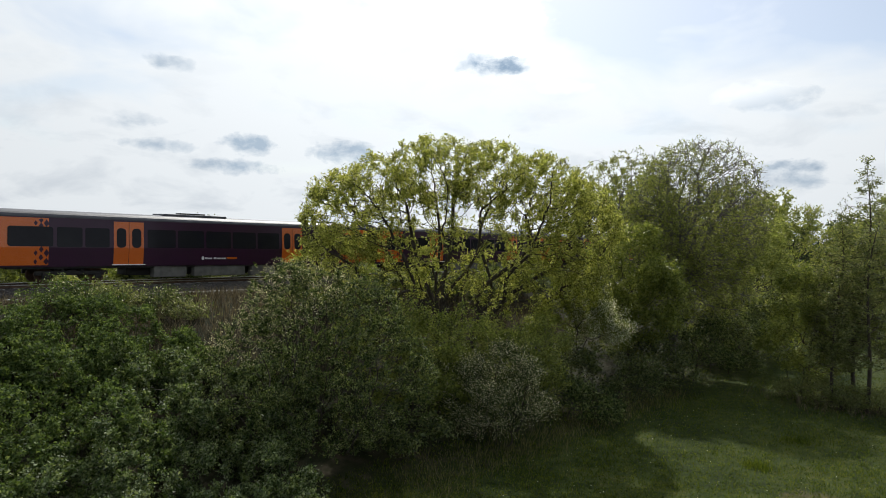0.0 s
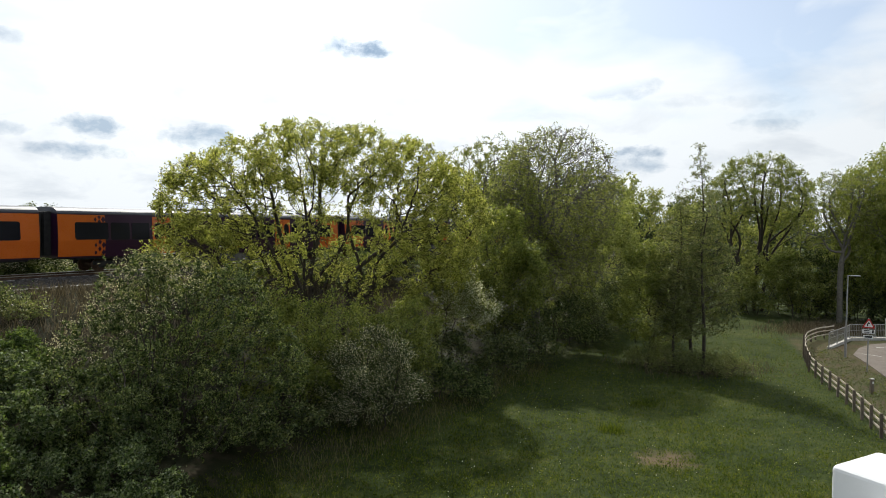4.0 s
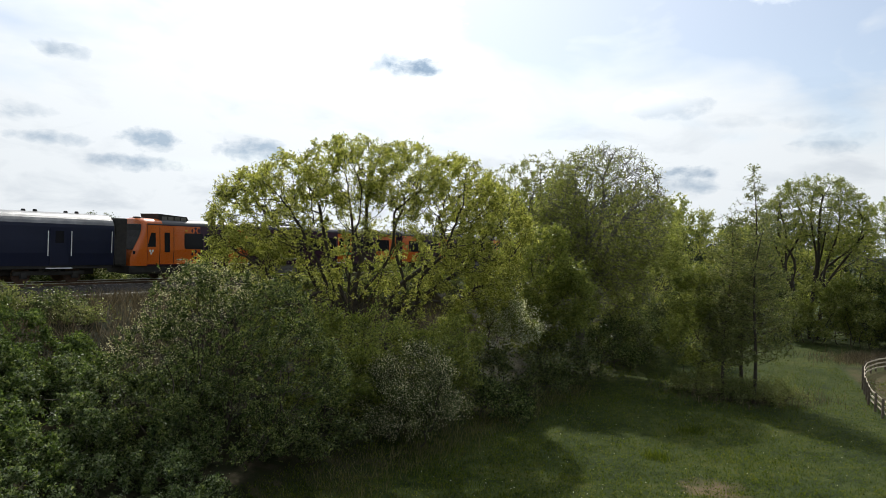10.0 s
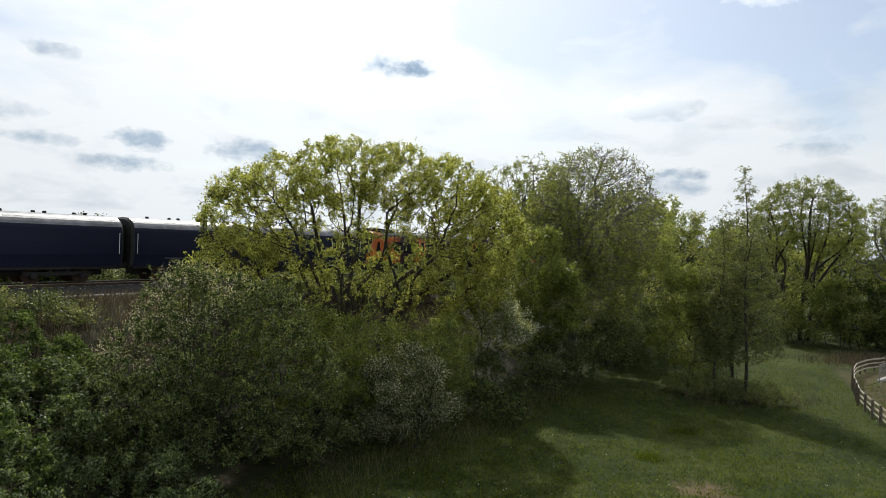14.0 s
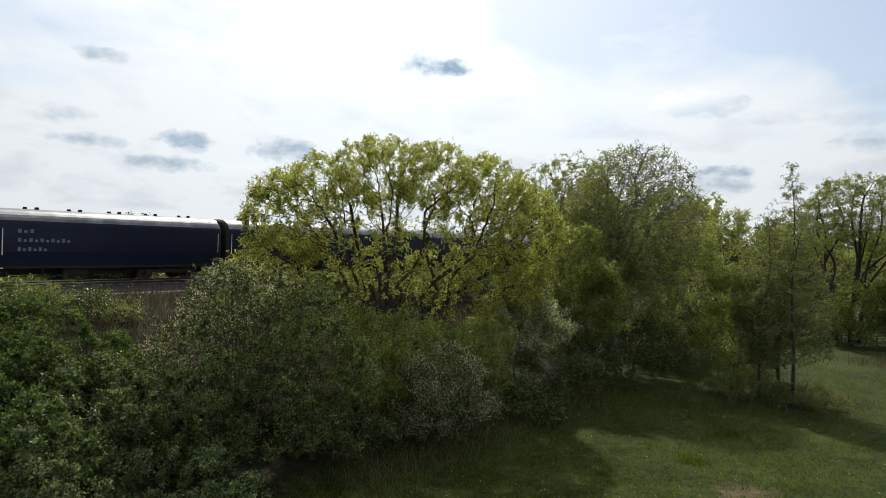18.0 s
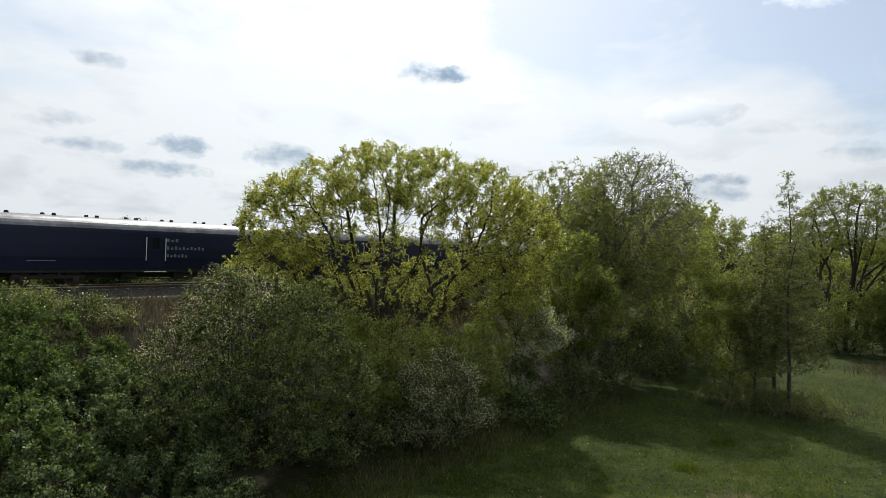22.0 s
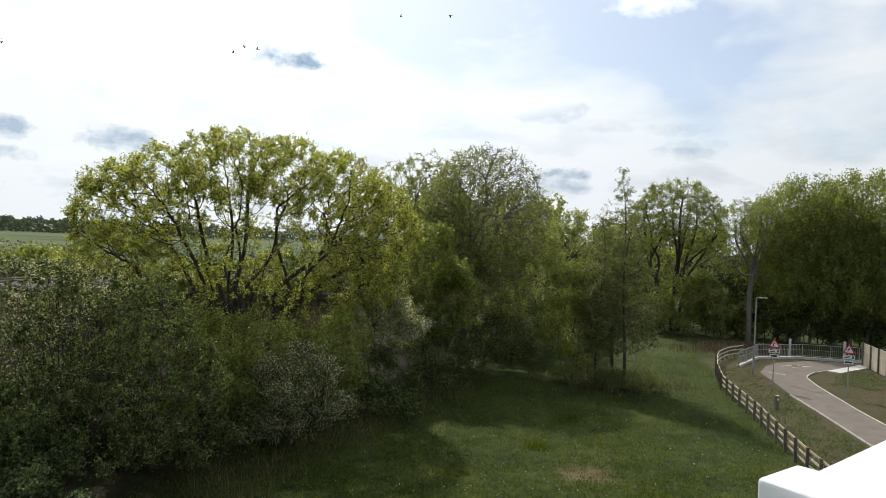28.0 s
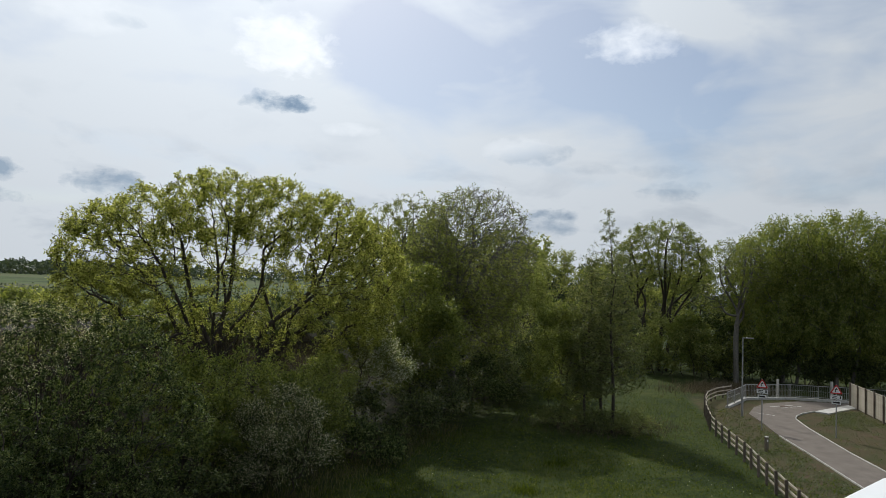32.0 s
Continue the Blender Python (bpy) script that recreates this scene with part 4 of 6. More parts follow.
def plant(name, label, category, at, fork, lobes, tips, leaves, leaf_mat, bark=None, sigma=0.3, size=(0.09, 0.055), seed=1, balance=0.35,
          petals=0, petal_mat=None, petal_pick=None, stems=None, tip_r=0.007, group="", thick=1.0, bend=0.12, hollow=0.0, power=2.35, petal_size=0.045, clump=3, clump_r=0.4, knobs=0, knob_r=(0.28, 0.46), core=0.6):
    """A tree or shrub. Lobes: crown parts as x (across the view), y (away), z (over the foot), three radii and a weight."""
    bark = bark or BARK
    rng = np.random.default_rng(seed)
    x, y = at[0] * PLAN, at[1] * PLAN
    fork = tuple(v * PLAN for v in fork)
    lobes = [tuple(v * PLAN for v in l[:6]) + tuple(l[6:]) for l in lobes]
    if knobs:
        lobes = knob_lobes(rng, lobes, knobs, *knob_r, core)
    z = float(lie(x, y)) - 0.05
    head = math.atan2(x, y)
    thing = empty(name, Matrix.Translation((x, y, z)) @ Matrix.Rotation(-head, 4, "Z"), label, category, group)
    nodes, parent, path = grow(rng, fork, lobes, tips, balance, bend=bend, stems=stems, hollow=hollow, clump=clump, clump_r=clump_r)
    r = thicken(parent, tip_r, power) * thick
    r = np.minimum(r, 0.42)
    has = np.zeros(len(nodes), bool)
    has[parent[parent >= 0]] = True
    big = r > 0.045
    m = tubes("trunk", nodes, parent, r, bark, big, 7)
    if m:
        wood = child("trunk", m, thing)
        if stems:
            tagged(wood, kind="stuff")
    m = tubes("brushwood", nodes, parent, r, bark, ~big, 3)
    if m:
        tagged(child("brushwood", m, thing), kind="stuff")
    outer = np.nonzero(r < tip_r * 2.6 * thick)[0]
    p = around(rng, nodes, outer, leaves, sigma)
    p[:, 2] = np.maximum(p[:, 2], 0.08)
    child("crown", blades("crown", rng, p, size[0], size[1], leaf_mat, three=math.hypot(x, y) > 19), thing)
    if petals:
        o = outer if petal_pick is None else outer[petal_pick(nodes[outer])]
        q = around(rng, nodes, o, petals, sigma * 1.02)
        q += (q - np.array([0, 0, q[:, 2].mean()])) * 0.02
        b = child("pale_spray" if petal_mat is LEAF_PALE else "blossom", blades("blossom", rng, q, petal_size, petal_size * 0.9, petal_mat or PETAL, three=math.hypot(x, y) > 36), thing, "pale leaf undersides and sky sheen" if petal_mat is LEAF_PALE else "small white blossom")
        tagged(b, kind="stuff")
    return thing


def crown_points(rng, lobes, count, hollow, bias=4.5):
    """Points where shoots reach for light: mostly near the outer faces of the crown's parts."""
    w = np.array([l[6] if len(l) > 6 else l[3] * l[4] * l[5] for l in lobes], float)
    lob = np.array([l[:6] for l in lobes], float)
    many = count * 4
    pick = rng.choice(len(lobes), many, p=w / w.sum())
    d = rng.normal(size=(many, 3))
    d /= np.linalg.norm(d, axis=1)[:, None]
    pts = lob[pick, :3] + d * (rng.random(many) ** (1 / bias))[:, None] * lob[pick, 3:6]
    depth = np.min(np.linalg.norm((pts[:, None, :] - lob[None, :, :3]) / lob[None, :, 3:6], axis=2), axis=1)
    pts = pts[((depth > 0.7) | (rng.random(many) > hollow)) & (pts[:, 2] > 0.15)]
    return pts[:count]


def sway(p, s, seed):
    """A slow uneven wave over space, from 0 to 1."""
    a = p * s
    return 0.5 + 0.25 * (np.sin(a[:, 0] * 1.7 + seed + 1.3 * np.sin(a[:, 2] * 1.1)) * np.sin(a[:, 2] * 1.9 + seed * 0.7 + np.sin(a[:, 1] * 1.3)) + np.sin(a[:, 1] * 2.1 + 1.1 * np.sin(a[:, 0] * 1.5 + seed)) * np.sin(a[:, 2] * 1.3 - a[:, 0] * 0.8)) * 1.6


def colonise(rng, nodes, parent, pts, step, kill, rounds, rise=0.0):
    """Shoots grow towards the points nearest to them and fork where points lie apart."""
    n = len(nodes)
    cap = n + 24000
    arr, par = np.zeros((cap, 3)), np.full(cap, -1)
    arr[:n], par[:n] = nodes, parent
    best = np.full(len(pts), 1e9)
    who = np.zeros(len(pts), int)

    def update(lo, hi):
        for k in range(lo, hi, 400):
            m = min(k + 400, hi)
            d = np.linalg.norm(pts[:, None, :] - arr[None, k:m, :], axis=2)
            j = np.argmin(d, axis=1)
            dj = d[np.arange(len(pts)), j]
            better = dj < best
            best[better], who[better] = dj[better], j[better] + k

    update(0, n)
    born = np.zeros(cap, int)
    for _ in range(rounds):
        live = best > kill
        pts, best, who = pts[live], best[live], who[live]
        if not len(pts):
            break
        way = pts - arr[who]
        way /= np.maximum(np.linalg.norm(way, axis=1), 1e-6)[:, None]
        tot = np.zeros((n, 3))
        np.add.at(tot, who, way)
        src = np.unique(who)
        src = src[born[src] < 3]
        if not len(src) or n + len(src) > cap:
            break
        d = tot[src]
        up = arr[src] - arr[np.maximum(par[src], 0)]
        up /= np.maximum(np.linalg.norm(up, axis=1), 1e-6)[:, None]
        d = d / np.maximum(np.linalg.norm(d, axis=1), 1e-6)[:, None] + up * 0.35 + rng.normal(size=d.shape) * 0.24
        d[:, 2] += rise
        d /= np.maximum(np.linalg.norm(d, axis=1), 1e-6)[:, None]
        born[src] += 1
        m = n + len(src)
        arr[n:m], par[n:m] = arr[src] + d * step, src
        update(n, m)
        n = m
    return arr[:n], par[:n]


def spurs(rng, nodes, parent, pick, count, length):
    """Short side twigs on the outer wood."""
    k = rng.choice(pick, count)
    d = nodes[k] - nodes[np.maximum(parent[k], 0)]
    d /= np.maximum(np.linalg.norm(d, axis=1), 1e-6)[:, None]
    d = d * 0.8 + rng.normal(size=d.shape) * 0.6
    d /= np.linalg.norm(d, axis=1)[:, None]
    tip = nodes[k] + d * length * rng.uniform(0.5, 1.3, (count, 1))
    return np.concatenate([nodes, tip]), np.concatenate([parent, k])


def rosettes(name, rng, centre, way, per, length, width, mat, spread=0.05, open_=0.8, three=False):
    """Tufts of leaves: each leaf starts at its tuft's middle and points out of it."""
    n = len(centre) * per
    c = np.repeat(centre, per, 0) + rng.normal(size=(n, 3)) * spread
    t = np.repeat(way, per, 0) * (1 - open_) + rng.normal(size=(n, 3)) * open_
    t /= np.maximum(np.linalg.norm(t, axis=1), 1e-6)[:, None]
    nrm = rng.normal(size=(n, 3))
    nrm[:, 2] += 0.5
    s = np.cross(nrm, t)
    s /= np.maximum(np.linalg.norm(s, axis=1), 1e-6)[:, None]
    L = (length * rng.uniform(0.65, 1.3, n))[:, None]
    W = (width * rng.uniform(0.7, 1.2, n))[:, None]
    if three:
        v = np.stack([c, c + t * L + s * W * 0.55, c + t * L * 0.8 - s * W * 0.55], 1).reshape(-1, 3)
        return bulk(name, v, 3, np.arange(3 * n), mat)
    v = np.stack([c, c + t * L * 0.5 + s * W * 0.5, c + t * L, c + t * L * 0.5 - s * W * 0.5], 1).reshape(-1, 3)
    return bulk(name, v, 4, np.arange(4 * n), mat)


def tree(name, label, category, at, stems, lobes, shoots, tufts, leaf_mat, bark=None, seed=1, per=6, size=(0.11, 0.07), step=0.3, kill=0.32, hollow=0.6, twigs=0, twig=0.3,
         tip_r=0.008, power=2.25, thick=1.0, rise=0.0, spread=0.06, patch=0.0, patch_s=1.2, leaf_pick=None, weep=0.0, group="", three=False, petals=0, petal_pick=None, petal_mat=None, petal_size=0.06, bias=4.5, girth=0.42):
    """A tree that grows into its crown. Stems: foot, fork and limbs; a limb is a heading round the trunk (0 across to the right, 180 to the left,
    270 towards the meadow), a reach and a rise over the fork. Lobes as for plant()."""
    bark = bark or BARK
    rng = np.random.default_rng(seed)
    x, y = at[0] * PLAN, at[1] * PLAN
    z = float(lie(x, y)) - 0.05
    thing = empty(name, Matrix.Translation((x, y, z)) @ Matrix.Rotation(-math.atan2(x, y), 4, "Z"), label, category, group)
    lobes = [tuple(v * PLAN for v in l[:6]) + tuple(l[6:]) for l in lobes]
    nodes, parent, feet = [], [], []

    def run_of(p0, p1, p2, par, loose=0.075):
        """A curved run of wood from p0 over p1 to p2."""
        length = np.linalg.norm(p1 - p0) + np.linalg.norm(p2 - p1)
        n = max(3, int(length / step))
        wob = rng.normal(size=3) * loose * length
        for k in range(1, n + 1):
            f = k / n
            nodes.append(p0 * (1 - f) ** 2 + p1 * 2 * f * (1 - f) + p2 * f * f + wob * math.sin(f * math.pi * 2) * 0.7)
            parent.append(par)
            par = len(nodes) - 1
        return par

    for foot, fork, limbs in stems:
        foot, fork = np.array(foot, float) * PLAN, np.array(fork, float) * PLAN
        feet.append(len(nodes))
        nodes.append(foot), parent.append(-1)
        mid = (foot + fork) / 2 + rng.normal(size=3) * 0.025 * np.linalg.norm(fork - foot)
        top = run_of(foot, mid, fork, len(nodes) - 1, 0.012)
        trunk = list(range(top, max(top - 4, 0), -1))
        for k, (az, reach, up) in enumerate(limbs):
            a = radians(az + rng.uniform(-6, 6))
            root = trunk[k % len(trunk)]
            p0 = nodes[root]
            way = np.array([math.cos(a), math.sin(a), 0])
            p2 = fork + (way * reach + np.array([0, 0, up])) * PLAN
            p1 = fork + (way * reach * 0.56 + np.array([0, 0, up * 0.36])) * PLAN
            run_of(p0, p1, p2, root)
    pts = crown_points(rng, lobes, shoots, hollow, bias)
    nodes, parent = colonise(rng, np.array(nodes), np.array(parent), pts, step, kill, 90, rise)
    r = thicken(parent, tip_r, power)
    if twigs:
        fine = np.nonzero(r < tip_r * 2.2)[0]
        nodes, parent = spurs(rng, nodes, parent, fine, twigs, twig)
        r = np.concatenate([r, np.full(twigs, tip_r * 0.7)])
    r = np.minimum(r * np.where(r > tip_r * 2.5, thick, 1.0), girth)
    big = r > 0.04
    owner = np.zeros(len(nodes), int)
    for k in range(len(nodes)):
        owner[k] = feet.index(k) if parent[k] < 0 else owner[parent[k]]
    for k in range(len(feet)):
        child("trunk" if len(feet) == 1 else "stem", tubes("trunk", nodes, parent, r, bark, big & (owner == k), 8), thing)
    tagged(child("brushwood", tubes("brushwood", nodes, parent, r, bark, ~big, 3), thing), kind="stuff")
    outer = np.nonzero(r < tip_r * 2.0)[0]
    wt = np.ones(len(outer))
    if leaf_pick is not None:
        wt = wt * leaf_pick(nodes[outer] / PLAN)
    if patch:
        wt = wt * np.clip(0.5 + (sway(nodes[outer], patch_s, seed) - 0.5) * 2 * patch + rng.normal(size=len(outer)) * 0.15, 0.02, 1)
    k = rng.choice(outer, tufts, p=wt / wt.sum())
    way = nodes[k] - nodes[np.maximum(parent[k], 0)]
    way /= np.maximum(np.linalg.norm(way, axis=1), 1e-6)[:, None]
    c = nodes[k] - way * rng.uniform(0, step, (tufts, 1)) + rng.normal(size=(tufts, 3)) * spread
    if weep:
        # hanging strings of leaves
        m = 6
        length = weep * rng.uniform(0.4, 1.2, tufts)
        c = np.repeat(c, m, 0)
        c[:, 2] -= np.repeat(length, m) * np.tile(np.arange(m) / m, tufts)
        way = np.tile(np.array([[0, 0, -1.0]]), (len(c), 1))
    c[:, 2] = np.maximum(c[:, 2], 0.08)
    child("crown", rosettes("crown", rng, c, way, per, size[0], size[1], leaf_mat, spread * 0.6, 0.45 if weep else 0.7, three), thing)
    if petals:
        o = outer if petal_pick is None else outer[petal_pick(nodes[outer] / PLAN)]
        q = nodes[rng.choice(o, petals)] + rng.normal(size=(petals, 3)) * (spread + 0.05)
        tagged(child("blossom", rosettes("blossom", rng, q, np.tile([[0, 0, 1.0]], (petals, 1)), 3, petal_size, petal_size * 0.8, petal_mat or PETAL, 0.04, 0.9), thing, "small white blossom"), kind="stuff")
    return thing


def limb_fan(count, reach, up, start=0.0, jitter=0.25, seed=0):
    """Limbs spread evenly round a trunk; every third one stands steeper."""
    rng = random.Random(seed)
    return [(start + k * 137.5, reach * (0.35 if k % 3 == 0 else 1.0) * rng.uniform(1 - jitter, 1), up * (1.25 if k % 3 == 0 else 0.9) * rng.uniform(1 - jitter, 1)) for k in range(count)]


def plants():
    # the oak at the foot of the bank
    tree("oak_tree", "spreading oak in yellow-green young leaf with dark limbs", "tree", (-4.9, 33.0),
         [((0, 0, 0), (0.0, 0, 1.5), [(186, 4.4, 2.6), (174, 3.8, 4.4), (205, 2.8, 4.2), (150, 2.2, 5.8), (115, 1.2, 6.4), (50, 0.7, 6.6), (20, 2.0, 5.6), (230, 2.4, 3.0), (265, 1.6, 4.6), (310, 2.0, 3.0), (90, 2.4, 4.0), (8, 2.6, 2.4)]),
          ((1.5, 0.2, 0), (2.1, 0, 2.2), [(8, 4.0, 2.8), (350, 4.0, 1.2), (25, 2.6, 4.8), (330, 2.6, 2.8), (80, 1.2, 5.2)])],
         [(-4.9, 0, 6.6, 2.4, 3.2, 2.7), (-3.4, 0, 8.1, 2.1, 2.8, 1.9), (-0.6, 0, 9.0, 2.5, 3.2, 2.0), (2.2, 0, 8.9, 2.3, 3.2, 1.9), (4.9, 0, 8.2, 2.4, 3.4, 2.0), (6.5, 0, 6.2, 2.6, 3.6, 2.8),
          (-5.6, -0.4, 4.6, 2.0, 2.6, 1.3), (6.0, -0.5, 3.8, 2.6, 2.8, 1.6), (1.0, 0.2, 5.6, 5.0, 3.8, 3.0, 40.0), (3.6, -0.8, 2.9, 2.2, 2.0, 1.0), (-2.6, -1.4, 3.4, 2.4, 1.6, 1.0, 3.0)],
         6000, 21000, LEAF_OAK, seed=3, per=7, size=(0.112, 0.078), step=0.26, kill=0.25, hollow=0.4, twigs=3000, twig=0.28, tip_r=0.0085, power=2.15, thick=1.05, spread=0.085, patch=0.85,
         leaf_pick=lambda n: np.where((n[:, 2] < 7.4) & (np.abs(n[:, 0] - 0.8) < 4.2), 0.5, 1.0))
    # big hawthorn before the bank
    tree("hawthorn_bush", "tall hawthorn bush with dark leaves and fading white blossom", "bush", (-7.9, 21.3),
         [((-0.3, 0, 0), (-0.6, 0, 1.5), limb_fan(7, 1.3, 2.4, seed=21)), ((0.4, 0.2, 0), (0.8, 0.2, 1.4), limb_fan(7, 1.3, 2.2, seed=22)), ((1.6, -0.3, 0), (2.1, -0.4, 1.0), limb_fan(6, 1.2, 1.6, seed=23)), ((-1.2, -0.5, 0), (-1.6, -0.6, 0.8), limb_fan(6, 1.1, 1.4, seed=24))],
         [(-0.3, 0, 4.7, 1.9, 2.0, 1.9), (1.6, 0.4, 4.3, 1.9, 2.2, 1.9), (-1.3, -0.4, 3.0, 2.0, 2.2, 2.0), (2.5, -0.6, 2.7, 2.1, 2.2, 2.0), (0.8, -1.3, 1.6, 2.6, 1.6, 1.4), (-1.4, -1.2, 1.4, 1.5, 1.3, 1.1)],
         3000, 11500, LEAF_HAW, seed=5, per=6, size=(0.082, 0.058), step=0.2, kill=0.2, hollow=0.8, twigs=1500, twig=0.25, tip_r=0.005, power=2.5, rise=0.05, patch=1.0, spread=0.045,
         patch_s=2.2, petals=2400, petal_mat=PETAL_GREY, petal_size=0.036, petal_pick=lambda n: (n[:, 2] > 3.4) & (n[:, 2] - n[:, 0] * 0.8 > 4.4), girth=0.09)
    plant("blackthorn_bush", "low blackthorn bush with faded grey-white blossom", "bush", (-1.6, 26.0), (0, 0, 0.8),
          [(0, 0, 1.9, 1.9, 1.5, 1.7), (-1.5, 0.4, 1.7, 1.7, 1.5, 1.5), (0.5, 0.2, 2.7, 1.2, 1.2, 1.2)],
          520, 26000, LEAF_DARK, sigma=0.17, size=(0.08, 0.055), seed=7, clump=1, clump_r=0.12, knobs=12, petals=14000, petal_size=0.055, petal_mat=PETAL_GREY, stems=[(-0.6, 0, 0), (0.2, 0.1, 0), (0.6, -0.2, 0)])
    plant("maple_shrub", "green field maple shrub under the oak", "shrub", (-4.6, 26.4), (0, 0, 1.3),
          [(0.2, 0, 3.0, 2.2, 1.8, 1.8), (-1.5, 0.6, 2.6, 1.9, 1.8, 2.0), (1.9, 1.0, 3.2, 1.6, 1.6, 1.5), (0, -0.6, 1.3, 2.4, 1.4, 1.2)],
          420, 21000, LEAF_LIME, sigma=0.20, size=(0.125, 0.085), seed=9, clump=1, clump_r=0.15, knobs=14, stems=[(-0.4, 0, 0), (0.3, 0.1, 0)])
    plant("maple_shrub", "green maple saplings below the oak's low limbs", "shrub", (-2.2, 30.0), (0, 0, 1.6),
          [(0.4, 0, 2.2, 2.8, 1.8, 1.4), (2.4, 0.3, 2.2, 1.7, 1.6, 1.5), (-3.0, 0.5, 1.8, 1.8, 1.8, 1.3), (0.5, 0, 1.2, 3.0, 1.6, 1.1)],
          400, 18000, LEAF_LIME, sigma=0.24, size=(0.14, 0.09), seed=11, stems=[(-0.8, 0, 0), (0.9, 0.1, 0)])
    plant("hawthorn_bush", "hawthorn bush in full white blossom", "bush", (1.7, 35.4), (0, 0, 1.8),
          [(0.4, 0, 4.6, 1.6, 1.8, 1.5), (1.5, -0.3, 3.3, 1.5, 1.6, 1.3), (-1.0, -0.4, 2.6, 1.6, 1.8, 1.6)],
          420, 22000, LEAF_LIME, sigma=0.20, size=(0.12, 0.08), seed=13, clump=1, clump_r=0.15, knobs=12, petals=14000, petal_size=0.07, petal_pick=lambda n: (n[:, 0] > 0.1) & (n[:, 2] > 2.6), stems=[(-0.3, 0, 0), (0.4, 0, 0)])
    plant("maple_tree", "young yellow-green maple tree at the wood's edge", "tree", (5.0, 38.9), (0, 0, 2.4),
          [(0, 0, 6.0, 2.2, 2.4, 2.6), (-1.2, -0.5, 4.6, 2.0, 2.0, 2.0), (1.5, 0, 4.4, 2.0, 2.0, 2.2), (0.4, 0, 2.6, 2.2, 1.8, 1.8)],
          520, 32000, LEAF_LIME, sigma=0.26, size=(0.165, 0.105), seed=15, clump=2, knobs=20)
    tree("ash_tree", "round-headed tree in first thin leaf with bare twigs", "tree", (9.2, 43.8),
         [((-0.6, 0, 0), (-0.4, 0, 5.6), limb_fan(16, 2.9, 5.6, seed=2)), ((-1.6, 0.3, 0), (-2.4, 0, 4.6), limb_fan(6, 1.6, 4.2, seed=3))],
         [(0.7, 0, 10.0, 4.3, 4.0, 4.8, 1.0), (-2.0, 0, 7.6, 2.8, 3.0, 3.4, 0.35), (0.6, 0, 5.4, 3.6, 3.0, 2.6, 0.22)],
         6400, 12000, LEAF_ASH, BARK_GREY, seed=17, per=5, size=(0.15, 0.09), step=0.32, kill=0.25, hollow=0.35, twigs=8000, twig=0.45, tip_r=0.011, power=2.3, thick=1.0, rise=0.12, spread=0.10, patch=0.5, three=True,
         leaf_pick=lambda n: np.clip(1.3 - (n[:, 2] - 7.0) * 0.13 - n[:, 0] * 0.12, 0.22, 1))
    tree("ash_tree", "tall thin tree in sparse first leaf behind the others", "tree", (5.4, 49.0),
         [((0, 0, 0), (0.2, 0, 5.0), limb_fan(9, 2.4, 5.0, seed=5))],
         [(0.8, 0, 10.0, 2.6, 2.6, 2.3), (-1.3, 0, 9.2, 2.2, 2.4, 2.5), (1.8, 0, 8.4, 2.6, 2.4, 2.6)],
         900, 2200, LEAF_ASH, BARK_GREY, seed=19, per=5, size=(0.16, 0.10), step=0.36, kill=0.34, twigs=900, twig=0.4, tip_r=0.011, rise=0.15, patch=0.7, three=True)
    plant("willow_tree", "dark green broad tree closing the meadow", "tree", (15.0, 53.0), (0, 0, 2.4),
          [(-0.5, 0, 7.2, 3.4, 3.2, 3.8), (-3.0, 0, 5.0, 3.0, 3.0, 3.6), (2.4, 0, 4.6, 3.0, 3.0, 3.2), (0, 0, 2.2, 4.4, 2.4, 2.0)],
          700, 30000, LEAF_ASH, sigma=0.30, size=(0.21, 0.13), seed=23, clump=2, knobs=24)
    # low scrub on the bank behind the oak
    rb = random.Random(31)
    for i in range(11):
        x, y = spot(22.5 + i * 2.6 + rb.uniform(-0.6, 0.6), 30.2 + rb.uniform(-1.6, 1.6))
        h = rb.uniform(1.4, 2.3)
        plant("hawthorn_shrub", "low green hawthorn shrub on the railway bank", "shrub", (x / PLAN, y / PLAN), (0, 0, h * 0.3),
              [(0, 0, h * 0.55, 1.5, 1.2, h * 0.45), (-1.0, 0, h * 0.4, 1.1, 1.0, h * 0.4), (1.0, 0.2, h * 0.42, 1.1, 1.0, h * 0.4)],
              200, 4200, (LEAF_LIME, LEAF_HAW, LEAF_DARK)[i % 3], sigma=0.16, size=(0.13, 0.085), clump=1, clump_r=0.15, knobs=8, seed=700 + i, group="shrubs on the bank", stems=[(-0.5, 0, 0), (0.5, 0, 0)])
    # bushes along the wood's edge, mostly dark-leaved; some added to shade a lit strip
    edge = [(1.0, 30.6, 1.7), (3.6, 34.6, 2.9), (6.6, 38.6, 3.0), (9.0, 41.6, 4.2), (11.8, 44.6, 4.0), (13.4, 48.6, 3.8), (12.9, 46.2, 4.4), (15.0, 51.0, 5.0), (16.4, 54.0, 5.2), (17.6, 57.0, 4.4), (21.5, 63.0, 4.6), (-5.4, 23.4, 1.2), (-2.4, 28.0, 2.0)]
